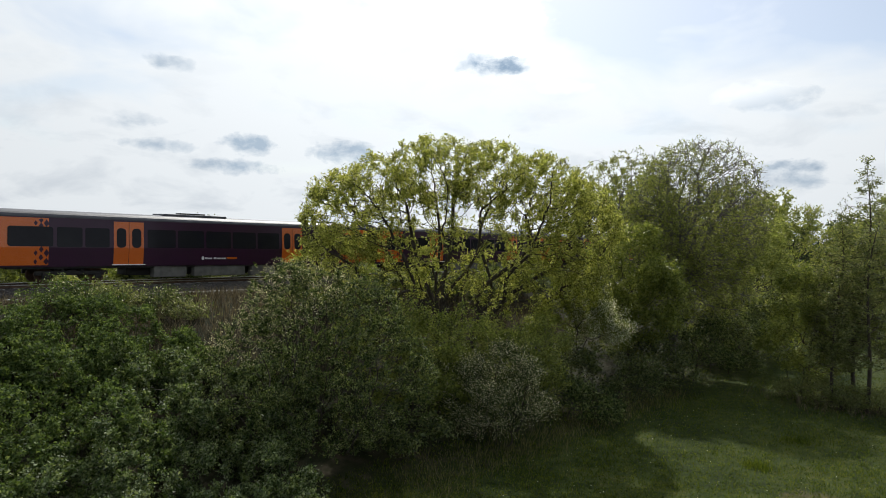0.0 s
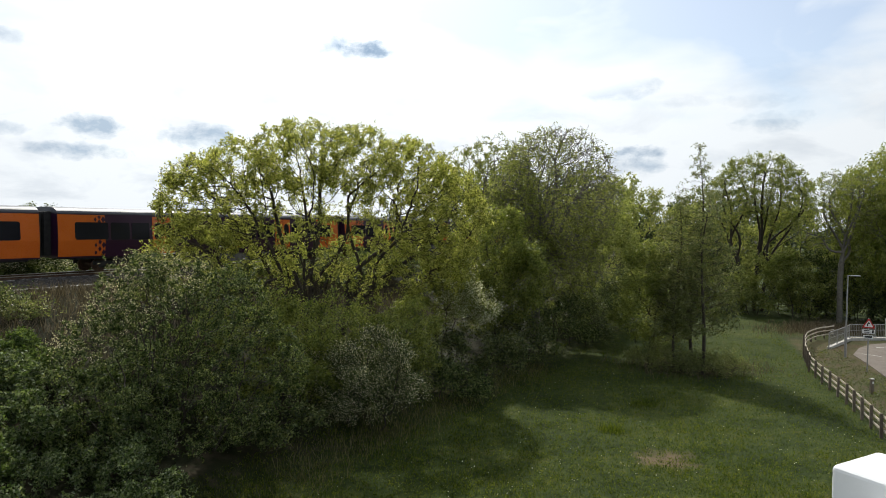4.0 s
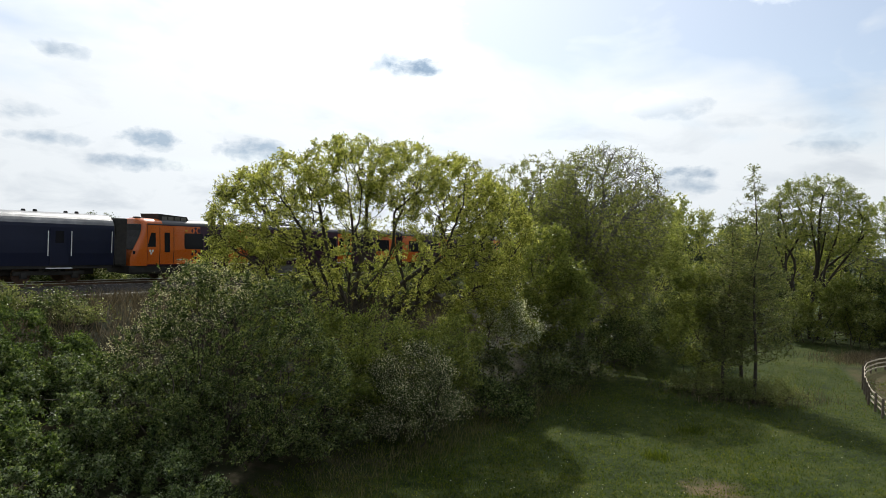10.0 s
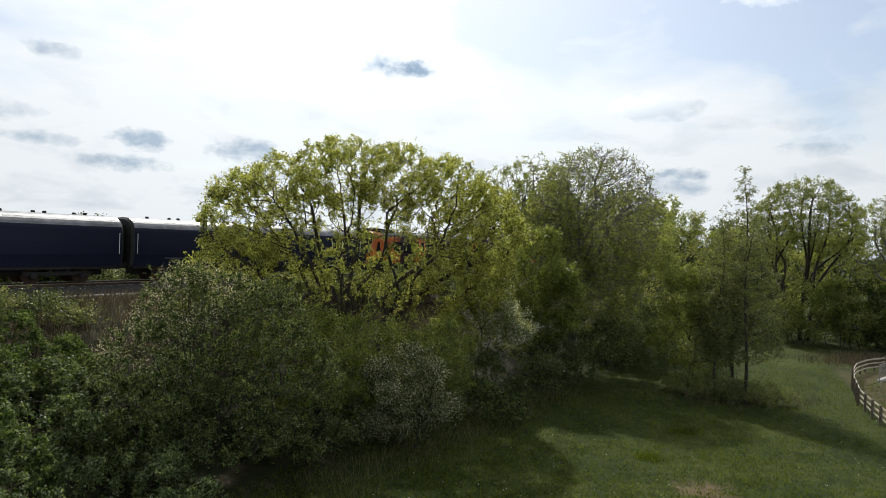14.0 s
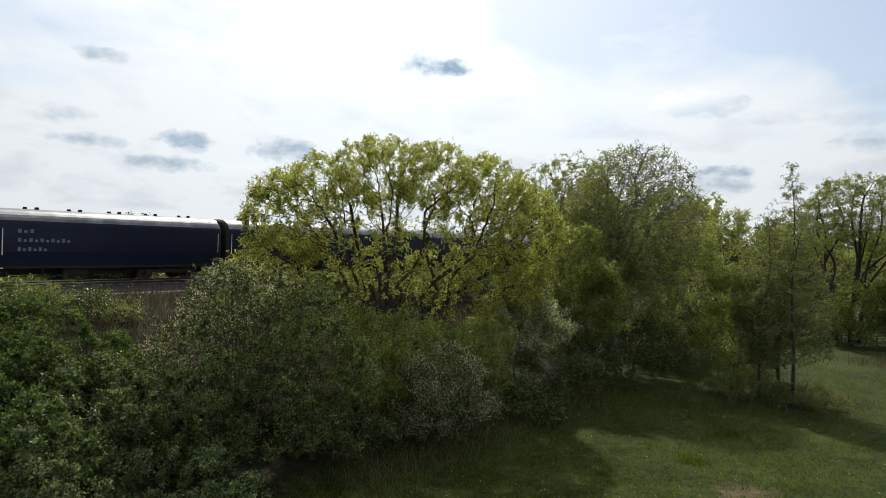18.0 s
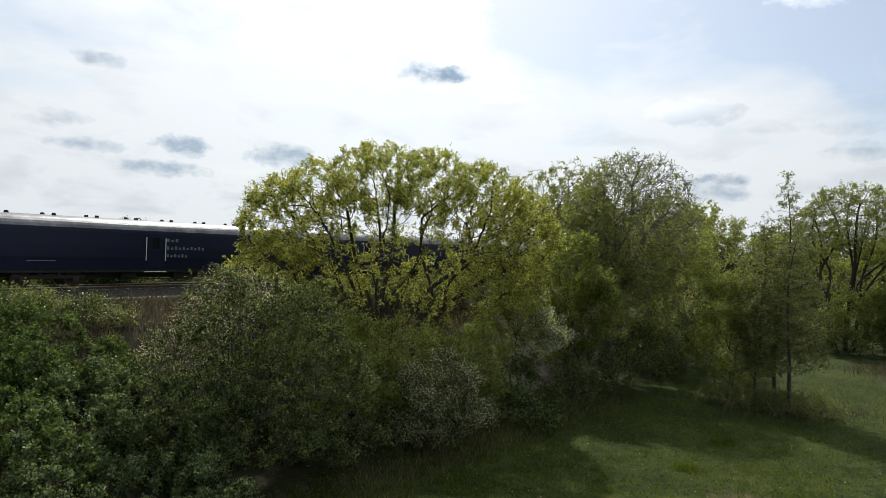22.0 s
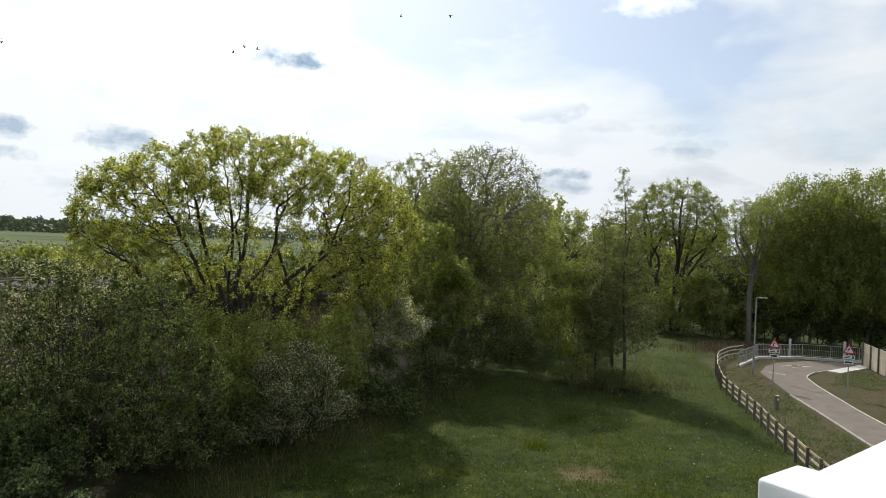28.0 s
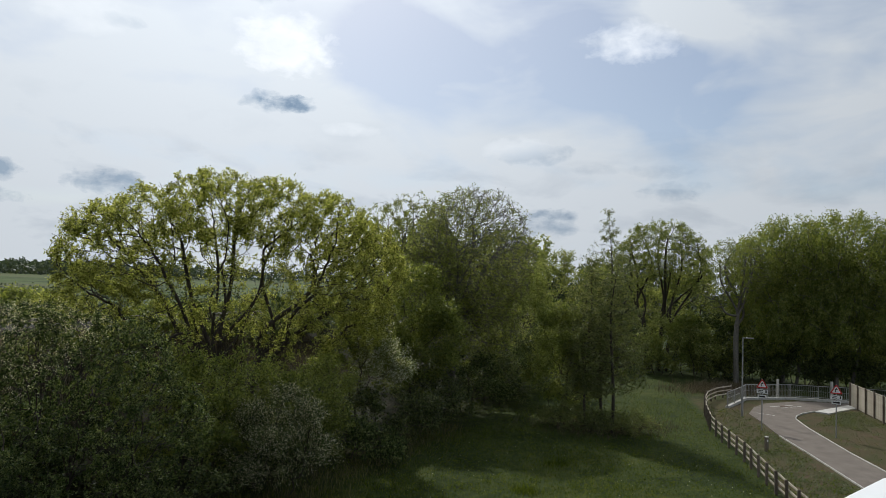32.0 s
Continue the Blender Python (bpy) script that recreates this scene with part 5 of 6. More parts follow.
    for i, (x, y, h) in enumerate(edge):
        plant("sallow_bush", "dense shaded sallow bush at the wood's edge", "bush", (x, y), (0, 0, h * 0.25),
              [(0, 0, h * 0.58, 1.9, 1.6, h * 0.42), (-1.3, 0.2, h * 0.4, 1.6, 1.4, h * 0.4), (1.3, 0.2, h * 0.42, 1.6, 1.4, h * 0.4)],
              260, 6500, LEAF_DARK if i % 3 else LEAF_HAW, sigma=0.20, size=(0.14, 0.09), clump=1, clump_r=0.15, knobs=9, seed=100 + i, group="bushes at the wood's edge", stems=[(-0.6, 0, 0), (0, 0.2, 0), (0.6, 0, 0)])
    # alders out in the meadow
    for i, (p, h, w, n) in enumerate((((17.1, 38.1), 13.5, 2.3, 3000), ((16.9, 36.2), 10.6, 2.0, 2200), ((16.1, 38.6), 11.0, 2.0, 1800), ((15.6, 37.2), 7.8, 1.6, 1600))):
        tree("alder_tree", "slender alder with thin young leaf and straight trunk", "tree", p, [((0, 0, 0), (0.15, 0, h * 0.93), [])],
             [(0, 0, h * 0.34, w, w, h * 0.14), (0.1, 0, h * 0.50, w * 0.95, w, h * 0.16), (0.1, 0, h * 0.66, w * 0.75, w * 0.8, h * 0.16), (0.15, 0, h * 0.82, w * 0.5, w * 0.5, h * 0.13), (0.15, 0, h * 0.93, w * 0.28, w * 0.28, h * 0.08)],
             900, n, LEAF_ALDER, BARK, seed=25 + i, per=5, size=(0.105, 0.08), step=0.25, kill=0.3, hollow=0.2, twigs=500, twig=0.3, tip_r=0.008, power=2.2, rise=0.22, patch=0.5, spread=0.09, bias=3.0, girth=0.16, group="alders in the meadow")
    plant("alder_bush", "leafy many-stemmed alder bush in the meadow", "bush", (14.9, 39.6), (0, 0, 2.0),
          [(0, 0, 5.2, 1.5, 1.6, 2.2), (-0.5, 0, 3.2, 1.6, 1.6, 1.8), (0.7, 0, 2.6, 1.5, 1.4, 1.7)],
          420, 24000, LEAF_LIME, sigma=0.20, size=(0.125, 0.09), seed=29, knobs=14, clump=1, clump_r=0.15, stems=[(-0.4, 0, 0), (0.3, 0.2, 0), (0.1, -0.3, 0), (0.6, 0, 0)])
    for i, (x, y) in enumerate(((18.2, 36.4), (16.4, 36.4), (15.0, 38.0))):
        plant("alder_sapling", "low leafy suckers and dead stalks round the alders", "bush", (x, y), (0, 0, 0.6),
              [(0, 0, 0.8, 1.0, 0.8, 0.6), (-0.9, 0.3, 0.5, 1.0, 0.7, 0.45)], 130, 4000, LEAF_ALDER, sigma=0.2, size=(0.11, 0.075), seed=330 + i, stems=[(-0.6, 0, 0), (0.5, 0, 0)], group="suckers round the alders")
    # trees beyond the meadow
    tree("willow_tree", "round willow with dark bare limbs and thin leaf", "tree", (35.6, 65.5),
         [((-0.9, 0, 0), (-1.6, 0, 6.0), [(180, 2.2, 5.0), (150, 1.4, 7.6), (90, 1.0, 7.8), (230, 1.6, 6.4)]), ((0.2, 0, 0), (0.3, 0, 6.4), [(100, 1.0, 8.4), (30, 1.6, 7.6), (300, 1.2, 8.0)]),
          ((0.9, 0.1, 0), (1.5, 0, 5.6), [(5, 3.4, 4.6), (20, 2.6, 7.2), (340, 2.8, 6.2), (60, 1.4, 8.6)])],
         [(0.2, 0, 13.0, 4.2, 3.8, 3.3), (-2.6, 0, 11.4, 2.9, 3.2, 3.0), (2.9, 0, 11.4, 2.8, 3.2, 3.4)],
         2200, 6200, LEAF_WILLOW, BARK, seed=31, per=5, size=(0.19, 0.10), step=0.4, kill=0.36, hollow=0.8, twigs=2200, twig=0.45, tip_r=0.013, power=2.15, thick=1.25, patch=0.5, three=True, spread=0.12)
    tree("willow_tree", "old grey-trunked willow in thin leaf by the lane", "tree", (39.0, 56.8),
         [((0, 0, 0), (0.1, 0, 6.4), [(175, 2.6, 1.6), (190, 1.6, 4.6), (120, 1.2, 6.0), (20, 1.2, 6.4), (330, 1.6, 5.2), (60, 1.4, 6.6)])],
         [(-0.8, 0, 11.2, 2.2, 2.4, 2.6), (0.8, 0, 10.6, 2.2, 2.4, 3.0), (-2.4, 0, 8.0, 1.6, 1.6, 1.6)],
         800, 1900, LEAF_WILLOW, BARK_GREY, seed=41, per=5, size=(0.20, 0.09), step=0.42, kill=0.4, hollow=0.5, twigs=700, twig=0.5, tip_r=0.013, power=2.1, thick=1.5, patch=0.6, three=True, spread=0.14, group="willows by the lane")
    for i, (p, h, n, w) in enumerate((((44.6, 56.8), 16.8, 7600, 4.5), ((48.0, 53.8), 17.2, 8200, 5.0), ((53.0, 50.0), 16.8, 6000, 4.8), ((57.5, 46.5), 16.0, 3500, 4.2))):
        tree("willow_tree", "tall weeping willow in fresh green leaf", "tree", p,
             [((-0.5, 0, 0), (-0.6, 0, h * 0.34), limb_fan(8, w * 0.7, h * 0.42, seed=i)), ((0.7, 0.2, 0), (1.4, 0, h * 0.30), limb_fan(6, w * 0.6, h * 0.40, seed=10 + i))],
             [(0, 0, h * 0.76, w, w * 0.9, h * 0.23), (-w * 0.62, 0, h * 0.64, w * 0.72, w * 0.8, h * 0.24), (w * 0.62, 0, h * 0.64, w * 0.72, w * 0.8, h * 0.24), (0, -0.4, h * 0.42, w * 1.25, w * 0.9, h * 0.22, 110.0)],
             1700, n, LEAF_WILLOW, BARK_GREY, seed=42 + i, per=1, size=(0.30, 0.13), step=0.5, kill=0.5, hollow=0.5, tip_r=0.014, power=2.2, patch=0.3, three=True, weep=1.5, spread=0.24, group="willows by the lane")
    plant("sallow_bush", "pale green sallow bush beside the old willow", "bush", (36.6, 61.0), (0, 0, 1.8), [(0, 0, 3.8, 2.4, 2.0, 2.6), (-1.9, 0, 2.6, 2.0, 1.8, 2.2), (1.6, 0, 2.6, 1.8, 1.6, 2.2)],
          320, 11000, LEAF_WILLOW, sigma=0.22, size=(0.20, 0.11), seed=58, knobs=14, clump=1, clump_r=0.2, stems=[(-0.6, 0, 0), (0.6, 0, 0)])
    rng = random.Random(5)
    # undergrowth along the far edge of the meadow and under the willows
    for i in range(13):
        f = i / 12
        x, y = 22 + 36 * f + rng.uniform(-1, 1), 68 - 17 * f + rng.uniform(-1.5, 1.5)
        h = rng.uniform(4.6, 7.6)
        plant("scrub_bush", "dense green scrub bush at the meadow's far edge", "bush", (x, y), (0, 0, h * 0.3),
              [(0, 0, h * 0.55, 2.6, 2.2, h * 0.45), (-1.6, 0, h * 0.4, 2.0, 1.8, h * 0.38), (1.6, 0, h * 0.45, 2.0, 1.8, h * 0.42)],
              260, 5200, (LEAF_ASH, LEAF_HAW, LEAF_WILLOW, LEAF_HAW, LEAF_ASH)[i % 5], sigma=0.24, size=(0.22, 0.145), knobs=9, clump=1, seed=60 + i, hollow=0.5, clump_r=0.2, group="scrub at the far edge", tip_r=0.010,
              petals=1500 if i in (3, 5, 7) else 0, stems=[(-0.7, 0, 0), (0, 0.2, 0), (0.7, 0, 0)])
    # dark leaf colour stands in for the deep shade under the willows
    for i in range(9):
        f = i / 8
        h = rng.uniform(4.0, 5.4)
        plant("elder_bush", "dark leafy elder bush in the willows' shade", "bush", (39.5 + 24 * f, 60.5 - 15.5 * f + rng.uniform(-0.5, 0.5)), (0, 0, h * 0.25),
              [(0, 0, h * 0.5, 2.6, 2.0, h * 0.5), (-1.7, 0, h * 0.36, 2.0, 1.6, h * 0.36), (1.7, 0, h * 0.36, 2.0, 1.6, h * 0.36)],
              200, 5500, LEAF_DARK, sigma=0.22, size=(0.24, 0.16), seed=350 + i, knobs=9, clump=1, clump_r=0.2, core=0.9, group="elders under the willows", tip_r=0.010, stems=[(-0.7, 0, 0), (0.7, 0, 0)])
    for i, (x, y, h) in enumerate(((20.5, 72.0, 12.4), (26.5, 74.0, 12.6), (31.0, 72.5, 11.2), (36.5, 72.0, 11.6), (41.0, 68.0, 11.0))):
        plant("woodland_tree", "bright green young tree behind the meadow", "tree", (x, y), (0, 0, h * 0.25),
              [(0, 0, h * 0.72, 3.0, 2.8, h * 0.26), (-1.8, 0, h * 0.48, 2.6, 2.4, h * 0.28), (1.8, 0, h * 0.45, 2.6, 2.4, h * 0.28), (0, 0, h * 0.24, 3.2, 2.4, h * 0.2)],
              320, 8000, LEAF_ASH, BARK, knobs=16, clump=2, sigma=0.30, size=(0.26, 0.17), seed=380 + i, group="trees behind the meadow", tip_r=0.013, clump_r=0.6)
    # a second rank that closes the view
    for i in range(14):
        f = i / 13
        x, y = 9 + 66 * f, 94 - 36 * f * f + rng.uniform(-4, 4)
        h = rng.uniform(10.5, 13.0) + 1.5 * f
        plant("woodland_tree", "woodland tree in mixed spring leaf", "tree", (x, y), (0, 0, h * 0.25),
              [(0, 0, h * 0.70, 4.0, 3.5, h * 0.28), (-2.6, 0, h * 0.45, 3.6, 3.0, h * 0.32), (2.6, 0, h * 0.42, 3.6, 3.0, h * 0.32), (0, 0, h * 0.22, 4.4, 3.0, h * 0.2)],
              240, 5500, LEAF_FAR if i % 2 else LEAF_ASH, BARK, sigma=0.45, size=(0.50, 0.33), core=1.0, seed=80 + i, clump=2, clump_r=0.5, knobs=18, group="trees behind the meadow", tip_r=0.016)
    brambles()
    beyond_track()
    grasses()


def brambles():
    rng = random.Random(11)
    k = 0
    for off, a0, a1, step, h in ((13.8, 4.5, 10.5, 2.6, 1.7), (16.6, 3.5, 12.0, 2.3, 2.0), (19.2, 2.6, 13.5, 2.1, 2.2), (21.6, 2.4, 15.5, 2.2, 2.2), (24.0, 2, 13.0, 2.3, 1.6), (26.4, 1.5, 11.5, 2.5, 1.2)):
        a = a0
        while a < a1:
            lush = off > 18 and not (off < 21.8 and a > 7.5)
            x, y = spot(a + rng.uniform(-0.7, 0.7), off + rng.uniform(-0.8, 0.8))
            hh = (h if off < 21 or a < 9.5 else h * 0.62) * rng.uniform(0.8, 1.3)
            # brambles that are not lush get many pale leaves, partly as sky sheen
            plant("bramble_thicket", "dense green bramble thicket with arching stems" if not lush else "mound of fresh green nettles and brambles", "bush", (x, y), (0, 0, hh * 0.3),
                  [(0, 0, hh * 0.5, 1.5, 1.4, hh * 0.52), (-1.1, 0.5, hh * 0.34, 1.3, 1.2, hh * 0.42), (1.1, -0.4, hh * 0.36, 1.3, 1.2, hh * 0.45), (0.3, 1.0, hh * 0.4, 1.2, 1.0, hh * 0.55)],
                  190, 11500 if off < 18 else 10500, LEAF_NETTLE if lush else LEAF_BRAM, BARK, sigma=0.11, size=(0.10, 0.075) if off < 18 else (0.105, 0.085), seed=120 + k, knobs=9, knob_r=(0.3, 0.5), core=0.9, group="brambles on the bank", tip_r=0.005, hollow=0.6, clump=1, clump_r=0.1,
                  stems=[(-0.9, 0, 0), (0, 0.5, 0), (0.9, 0, 0), (0, -0.6, 0)], petals=200 if lush else 3600, petal_mat=LEAF_PALE, petal_size=0.06)
            k += 1
            a += step


def beyond_track():
    """Scrub behind the railway, one big field oak, far woods on the skyline."""
    rng = random.Random(21)

    def at(heading, d):
        return d * math.sin(radians(heading)) / PLAN, d * math.cos(radians(heading)) / PLAN

    def scrub(name, label, head, d, h, w, n, mat, seed, petals=0, size=0.19, cat="bush", grp="scrub behind the railway"):
        plant(name, label, cat, at(head, d), (0, 0, h * 0.3),
              [(0, 0, h * 0.52, w * 0.75, w * 0.7, h * 0.48), (-w * 0.55, 0, h * 0.42, w * 0.6, w * 0.6, h * 0.42), (w * 0.55, 0, h * 0.40, w * 0.6, w * 0.6, h * 0.40)],
              240, n, mat, sigma=0.22 if cat == "bush" else size * 1.2, size=(size, size * 0.65), seed=seed, clump=1, core=0.8 if cat == "bush" else 2.0, knobs=10 if cat == "bush" else 14, clump_r=0.25 if cat == "bush" else 0.5, group=grp, stems=[(-0.5, 0, 0), (0.5, 0, 0)], petals=petals, petal_size=0.075, petal_pick=lambda q: q[:, 2] > h * 0.42)

    white = "hawthorn thicket in white blossom behind the railway"
    green = "green scrub bush behind the railway"
    scrub("hawthorn_bush", white, -31.6, 51.5, 3.9, 2.5, 9000, LEAF_HAW, 400, 15000)
    scrub("hawthorn_bush", white, -29.2, 52.5, 3.2, 2.0, 6000, LEAF_HAW, 401, 7000)
    scrub("hawthorn_bush", white, -37.6, 52.0, 3.0, 1.8, 5000, LEAF_HAW, 402, 5000)
    scrub("hawthorn_bush", white, -24.6, 55.0, 2.5, 1.8, 5000, LEAF_HAW, 403, 3000)
    head = -41.0
    for i in range(24):
        d = 46.5 / math.cos(radians(head + 56.5)) + rng.uniform(-1.2, 3.5)
        scrub("scrub_bush", green, head, d, rng.uniform(1.4, 2.5), rng.uniform(1.3, 2.0), 2800, (LEAF_LIME, LEAF_ASH, LEAF_HAW)[i % 3], 410 + i, 120 if i % 4 == 0 else 0, size=0.23)
        head += 2.0 + i * 0.02
    tree = "broad green hedgerow tree in the fields"
    for k, (head, d, top, w, n, m) in enumerate(((-29.1, 105, 9.6, 3.4, 5000, LEAF_LIME), (-37.4, 75, 9.7, 3.6, 6000, LEAF_ASH), (-34.2, 170, 10.6, 3.0, 4000, LEAF_DARK),
                                                 (-41.0, 80, 10.5, 4.0, 6000, LEAF_ASH), (-33.0, 82, 8.0, 3.0, 4500, LEAF_ASH), (-26.0, 88, 7.3, 2.6, 3500, LEAF_LIME), (-22.5, 90, 7.2, 2.8, 3500, LEAF_ASH))):
        x, y = at(head, d)
        h = (top - float(lie(x * PLAN, y * PLAN))) / PLAN
        scrub("field_tree", tree, head, d, h, w, int(n * 1.2), m, 500 + k, size=0.32, cat="tree", grp="hedgerow trees")
    x, y = at(-29.0, 128)
    plant("field_oak", "broad domed dark green oak in the fields", "tree", (x, y), (0, 0, 3.0), [(0, 0, 3.5, 5.8, 4.5, 3.7), (-2.8, 0, 3.1, 3.6, 3.4, 2.9), (2.8, 0, 3.1, 3.6, 3.4, 2.8)],
          700, 26000, LEAF_DARK, sigma=0.42, size=(0.26, 0.2), seed=520, clump=2, clump_r=0.5, group="hedgerow trees", tip_r=0.014)
    # shrubs on the near edge of the railway
    for k, (head, d, h, w, n, m) in enumerate(((-35.4, 33.5, 1.2, 1.0, 5000, LEAF_ALDER), (-31.8, 34.5, 0.8, 0.9, 3000, LEAF_HAW), (-38.5, 33.0, 1.2, 1.2, 5000, LEAF_NETTLE), (-30.0, 33.5, 0.6, 0.7, 2200, LEAF_ALDER))):
        scrub("elder_shrub", "light green elder shrub beside the railway", head, d, h, w, n, m, 540 + k, 120, 0.10, "shrub", "shrubs beside the railway")
    r2 = np.random.default_rng(77)
    n = 62000
    ang = np.radians(np.concatenate([r2.uniform(-50, -10, 46000), r2.uniform(-10, 50, n - 46000)]))
    dist = r2.uniform(430, 640, n)
    x, y = dist * np.sin(ang), dist * np.cos(ang)
    top = 7.4 + 1.1 * np.sin(ang * 61 + dist * 0.05) + 0.9 * np.sin(ang * 173 + 1) + 0.7 * np.sin(ang * 411)
    z = lie(x, y) + r2.random(n) ** 0.8 * top
    # the woods look hazy through their leaf colour alone
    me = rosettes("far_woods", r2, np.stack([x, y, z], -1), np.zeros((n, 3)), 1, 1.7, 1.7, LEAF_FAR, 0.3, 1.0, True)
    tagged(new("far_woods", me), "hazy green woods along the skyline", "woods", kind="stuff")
    n = 9000
    a = r2.uniform(-20, 160, n)
    off = r2.choice([62, 84, 112, 150], n) + r2.normal(0, 0.8, n)
    p = ALONG[None] * a[:, None] + ACROSS[None] * off[:, None]
    z = lie(p[:, 0], p[:, 1]) + r2.random(n) * (1.6 + 0.8 * np.sin(a * 0.23 + off))
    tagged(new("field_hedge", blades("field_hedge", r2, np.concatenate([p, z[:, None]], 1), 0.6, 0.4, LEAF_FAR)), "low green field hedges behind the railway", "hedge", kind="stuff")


def grasses():
    r = np.random.default_rng(8)

    def sward(name, label, n, area, length, width, mat, upright=1.0, weight=None):
        x, y = area(n)
        if weight is not None:
            k = r.random(n) < weight(x, y)
            x, y = x[k], y[k]
        z = lie(x, y)
        L = length * r.uniform(0.5, 1.5, len(x))
        p = np.stack([x, y, z + L * 0.42], -1)
        t = np.stack([r.normal(0, 0.35, len(x)), r.normal(0, 0.35, len(x)), np.ones(len(x)) * upright], -1)
        t /= np.linalg.norm(t, axis=1)[:, None]
        h = r.uniform(0, 2 * np.pi, len(x))
        s = np.stack([np.cos(h), np.sin(h), np.zeros(len(x))], -1)
        L, W = L[:, None], width * r.uniform(0.6, 1.4, (len(x), 1))
        v = np.stack([p - t * L * 0.5 - s * W * 0.5, p - t * L * 0.5 + s * W * 0.5, p + t * L * 0.5], 1).reshape(-1, 3)
        tagged(new(name, bulk(name, v, 3, np.arange(len(v)), mat)), label, "grass", kind="stuff")

    def fan(a0, a1, d0, d1):
        def draw(n):
            a = np.radians(r.uniform(a0, a1, n))
            d = d0 * (d1 / d0) ** r.random(n)
            return d * np.sin(a), d * np.cos(a)
        return draw

    off = lambda x, y: x * ACROSS[0] + y * ACROSS[1]
    inside = lambda x, y: (x - 0.413 * y < 9.6) & (off(x, y) < 18.5)
    clump = lambda x, y, s=1.0: 0.5 + 0.5 * np.sin(x * 0.8 * s + 2 * np.sin(y * 0.5 * s)) * np.sin(y * 0.9 * s + 1.5 * np.sin(x * 0.6 * s))
    sward("meadow_grass", "rough green meadow grass", 90000, fan(-18, 40, 20, 75), 0.085, 0.035, GRASS, weight=lambda x, y: inside(x, y) * (0.45 + 0.55 * clump(x, y)))
    sward("lush_grass", "taller lush grass in patches", 40000, fan(-14, 36, 22, 62), 0.13, 0.030, GRASS, weight=lambda x, y: inside(x, y) * (clump(x, y, 0.45) > 0.62))
    x, y = fan(-18, 40, 20, 60)(60000)
    k = inside(x, y) & (r.random(len(x)) < 0.3 + 0.7 * clump(x, y, 0.7))
    p = np.stack([x[k], y[k], lie(x[k], y[k]) + r.uniform(0.01, 0.10, k.sum())], -1)
    tagged(new("clover_turf", blades("clover_turf", r, p, 0.075, 0.05, GRASS, 0.8)), "low clover and daisy leaves in the turf", "grass", kind="stuff")
    # tussocks: blades that spring from one foot
    x, y = fan(-18, 40, 19, 62)(16000)
    k = inside(x, y) & (r.random(len(x)) < np.clip(clump(x, y, 1.3) * 1.5 - 0.35, 0.02, 1) * np.clip(0.25 + clump(x, y, 0.4), 0, 1))
    p = np.stack([x[k], y[k], lie(x[k], y[k])], -1)
    tagged(new("tussock_grass", rosettes("tussock_grass", r, p, np.tile([[0, 0, 1.0]], (len(p), 1)), 11, 0.14, 0.026, GRASS, 0.09, 0.5, True)), "tufts of rough meadow grass", "grass", kind="stuff")
    sward("dry_grass", "pale dry grass and old stalks in the meadow", 22000, fan(-22, 38, 19, 70), 0.15, 0.024, GRASS_DRY,
          weight=lambda x, y: inside(x, y) * np.where((off(x, y) > 13) | (y > 42), 0.15 + 0.75 * clump(x, y, 0.6), (clump(x, y, 0.6) > 0.66) * 0.06))
    sward("dead_stalk_bank", "brown dead stalks along the top of the bank", 26000, lambda n: tuple((ALONG[None] * r.uniform(8, 42, n)[:, None] + ACROSS[None] * r.uniform(24.5, 34.2, n)[:, None]).T), 0.55, 0.035, DEAD)

    def ring(cx, cy, sx, sy):
        return lambda n: (cx + r.normal(0, sx, n), cy + r.normal(0, sy, n))
    sward("dead_stalks", "brown dead stalks round the alders", 2200, ring(19.2, 42.0, 2.4, 1.6), 0.5, 0.03, DEAD)
    sward("dead_stalks", "brown dead stalks behind the fence corner", 4000, ring(38.5, 57.5, 2.6, 1.6), 0.75, 0.035, DEAD)
    sward("dead_stalks", "brown dead stalks at the foot of the bushes", 2600, lambda n: tuple((ALONG[None] * r.uniform(17, 40, n)[:, None] + ACROSS[None] * (16.4 + r.normal(0, 0.8, n))[:, None]).T), 0.38, 0.024, GRASS_DRY)
    sward("grass_tuft", "dark tussock of taller grass", 350, ring(9.4, 29.0, 0.35, 0.3), 0.30, 0.03, GRASS)
    sward("grass_tuft", "small tussock of taller grass", 250, ring(12.6, 33.5, 0.5, 0.35), 0.30, 0.03, GRASS)
    x, y = fan(26, 50, 24, 66)(130000)
    near_side = (x - 0.413 * y > 9.9) & (x < 29.7 + 0.36 * (y - 39)) & (y < 48)
    far_side = (x > 31.9 + 0.38 * (y - 34.8) + np.maximum(y - 41.5, 0) * 0.9) & (x < 36.7 + 0.47 * (y - 33)) & (y < 47)
    chance = near_side * np.clip(0.12 + 0.5 * clump(x, y, 1.4), 0, 0.6) + far_side * np.where(y + 0.25 * x + 2 * clump(x, y, 1.1) > 51.5, 0.8, 0.06)
    k = r.random(len(x)) < chance
    p = np.stack([x[k], y[k], lie(x[k], y[k]) + 0.01], -1)
    half = len(p) // 3
    up = lambda q: np.tile([[0, 0, 1.0]], (len(q), 1))
    tagged(new("verge_weed", rosettes("verge_weed", r, p[:half], up(p[:half]), 4, 0.10, 0.05, GRASS, 0.09, 0.7, True)), "low green weeds on the soil beside the lane", "grass", kind="stuff")
    tagged(new("verge_weed", rosettes("verge_weed", r, p[half:], up(p[half:]), 4, 0.08, 0.05, LEAF_PALE, 0.09, 0.7, True)), "pale green weeds on the soil beside the lane", "grass", kind="stuff")
    n = 1500
    x, y = fan(-8, 40, 21, 45)(n)
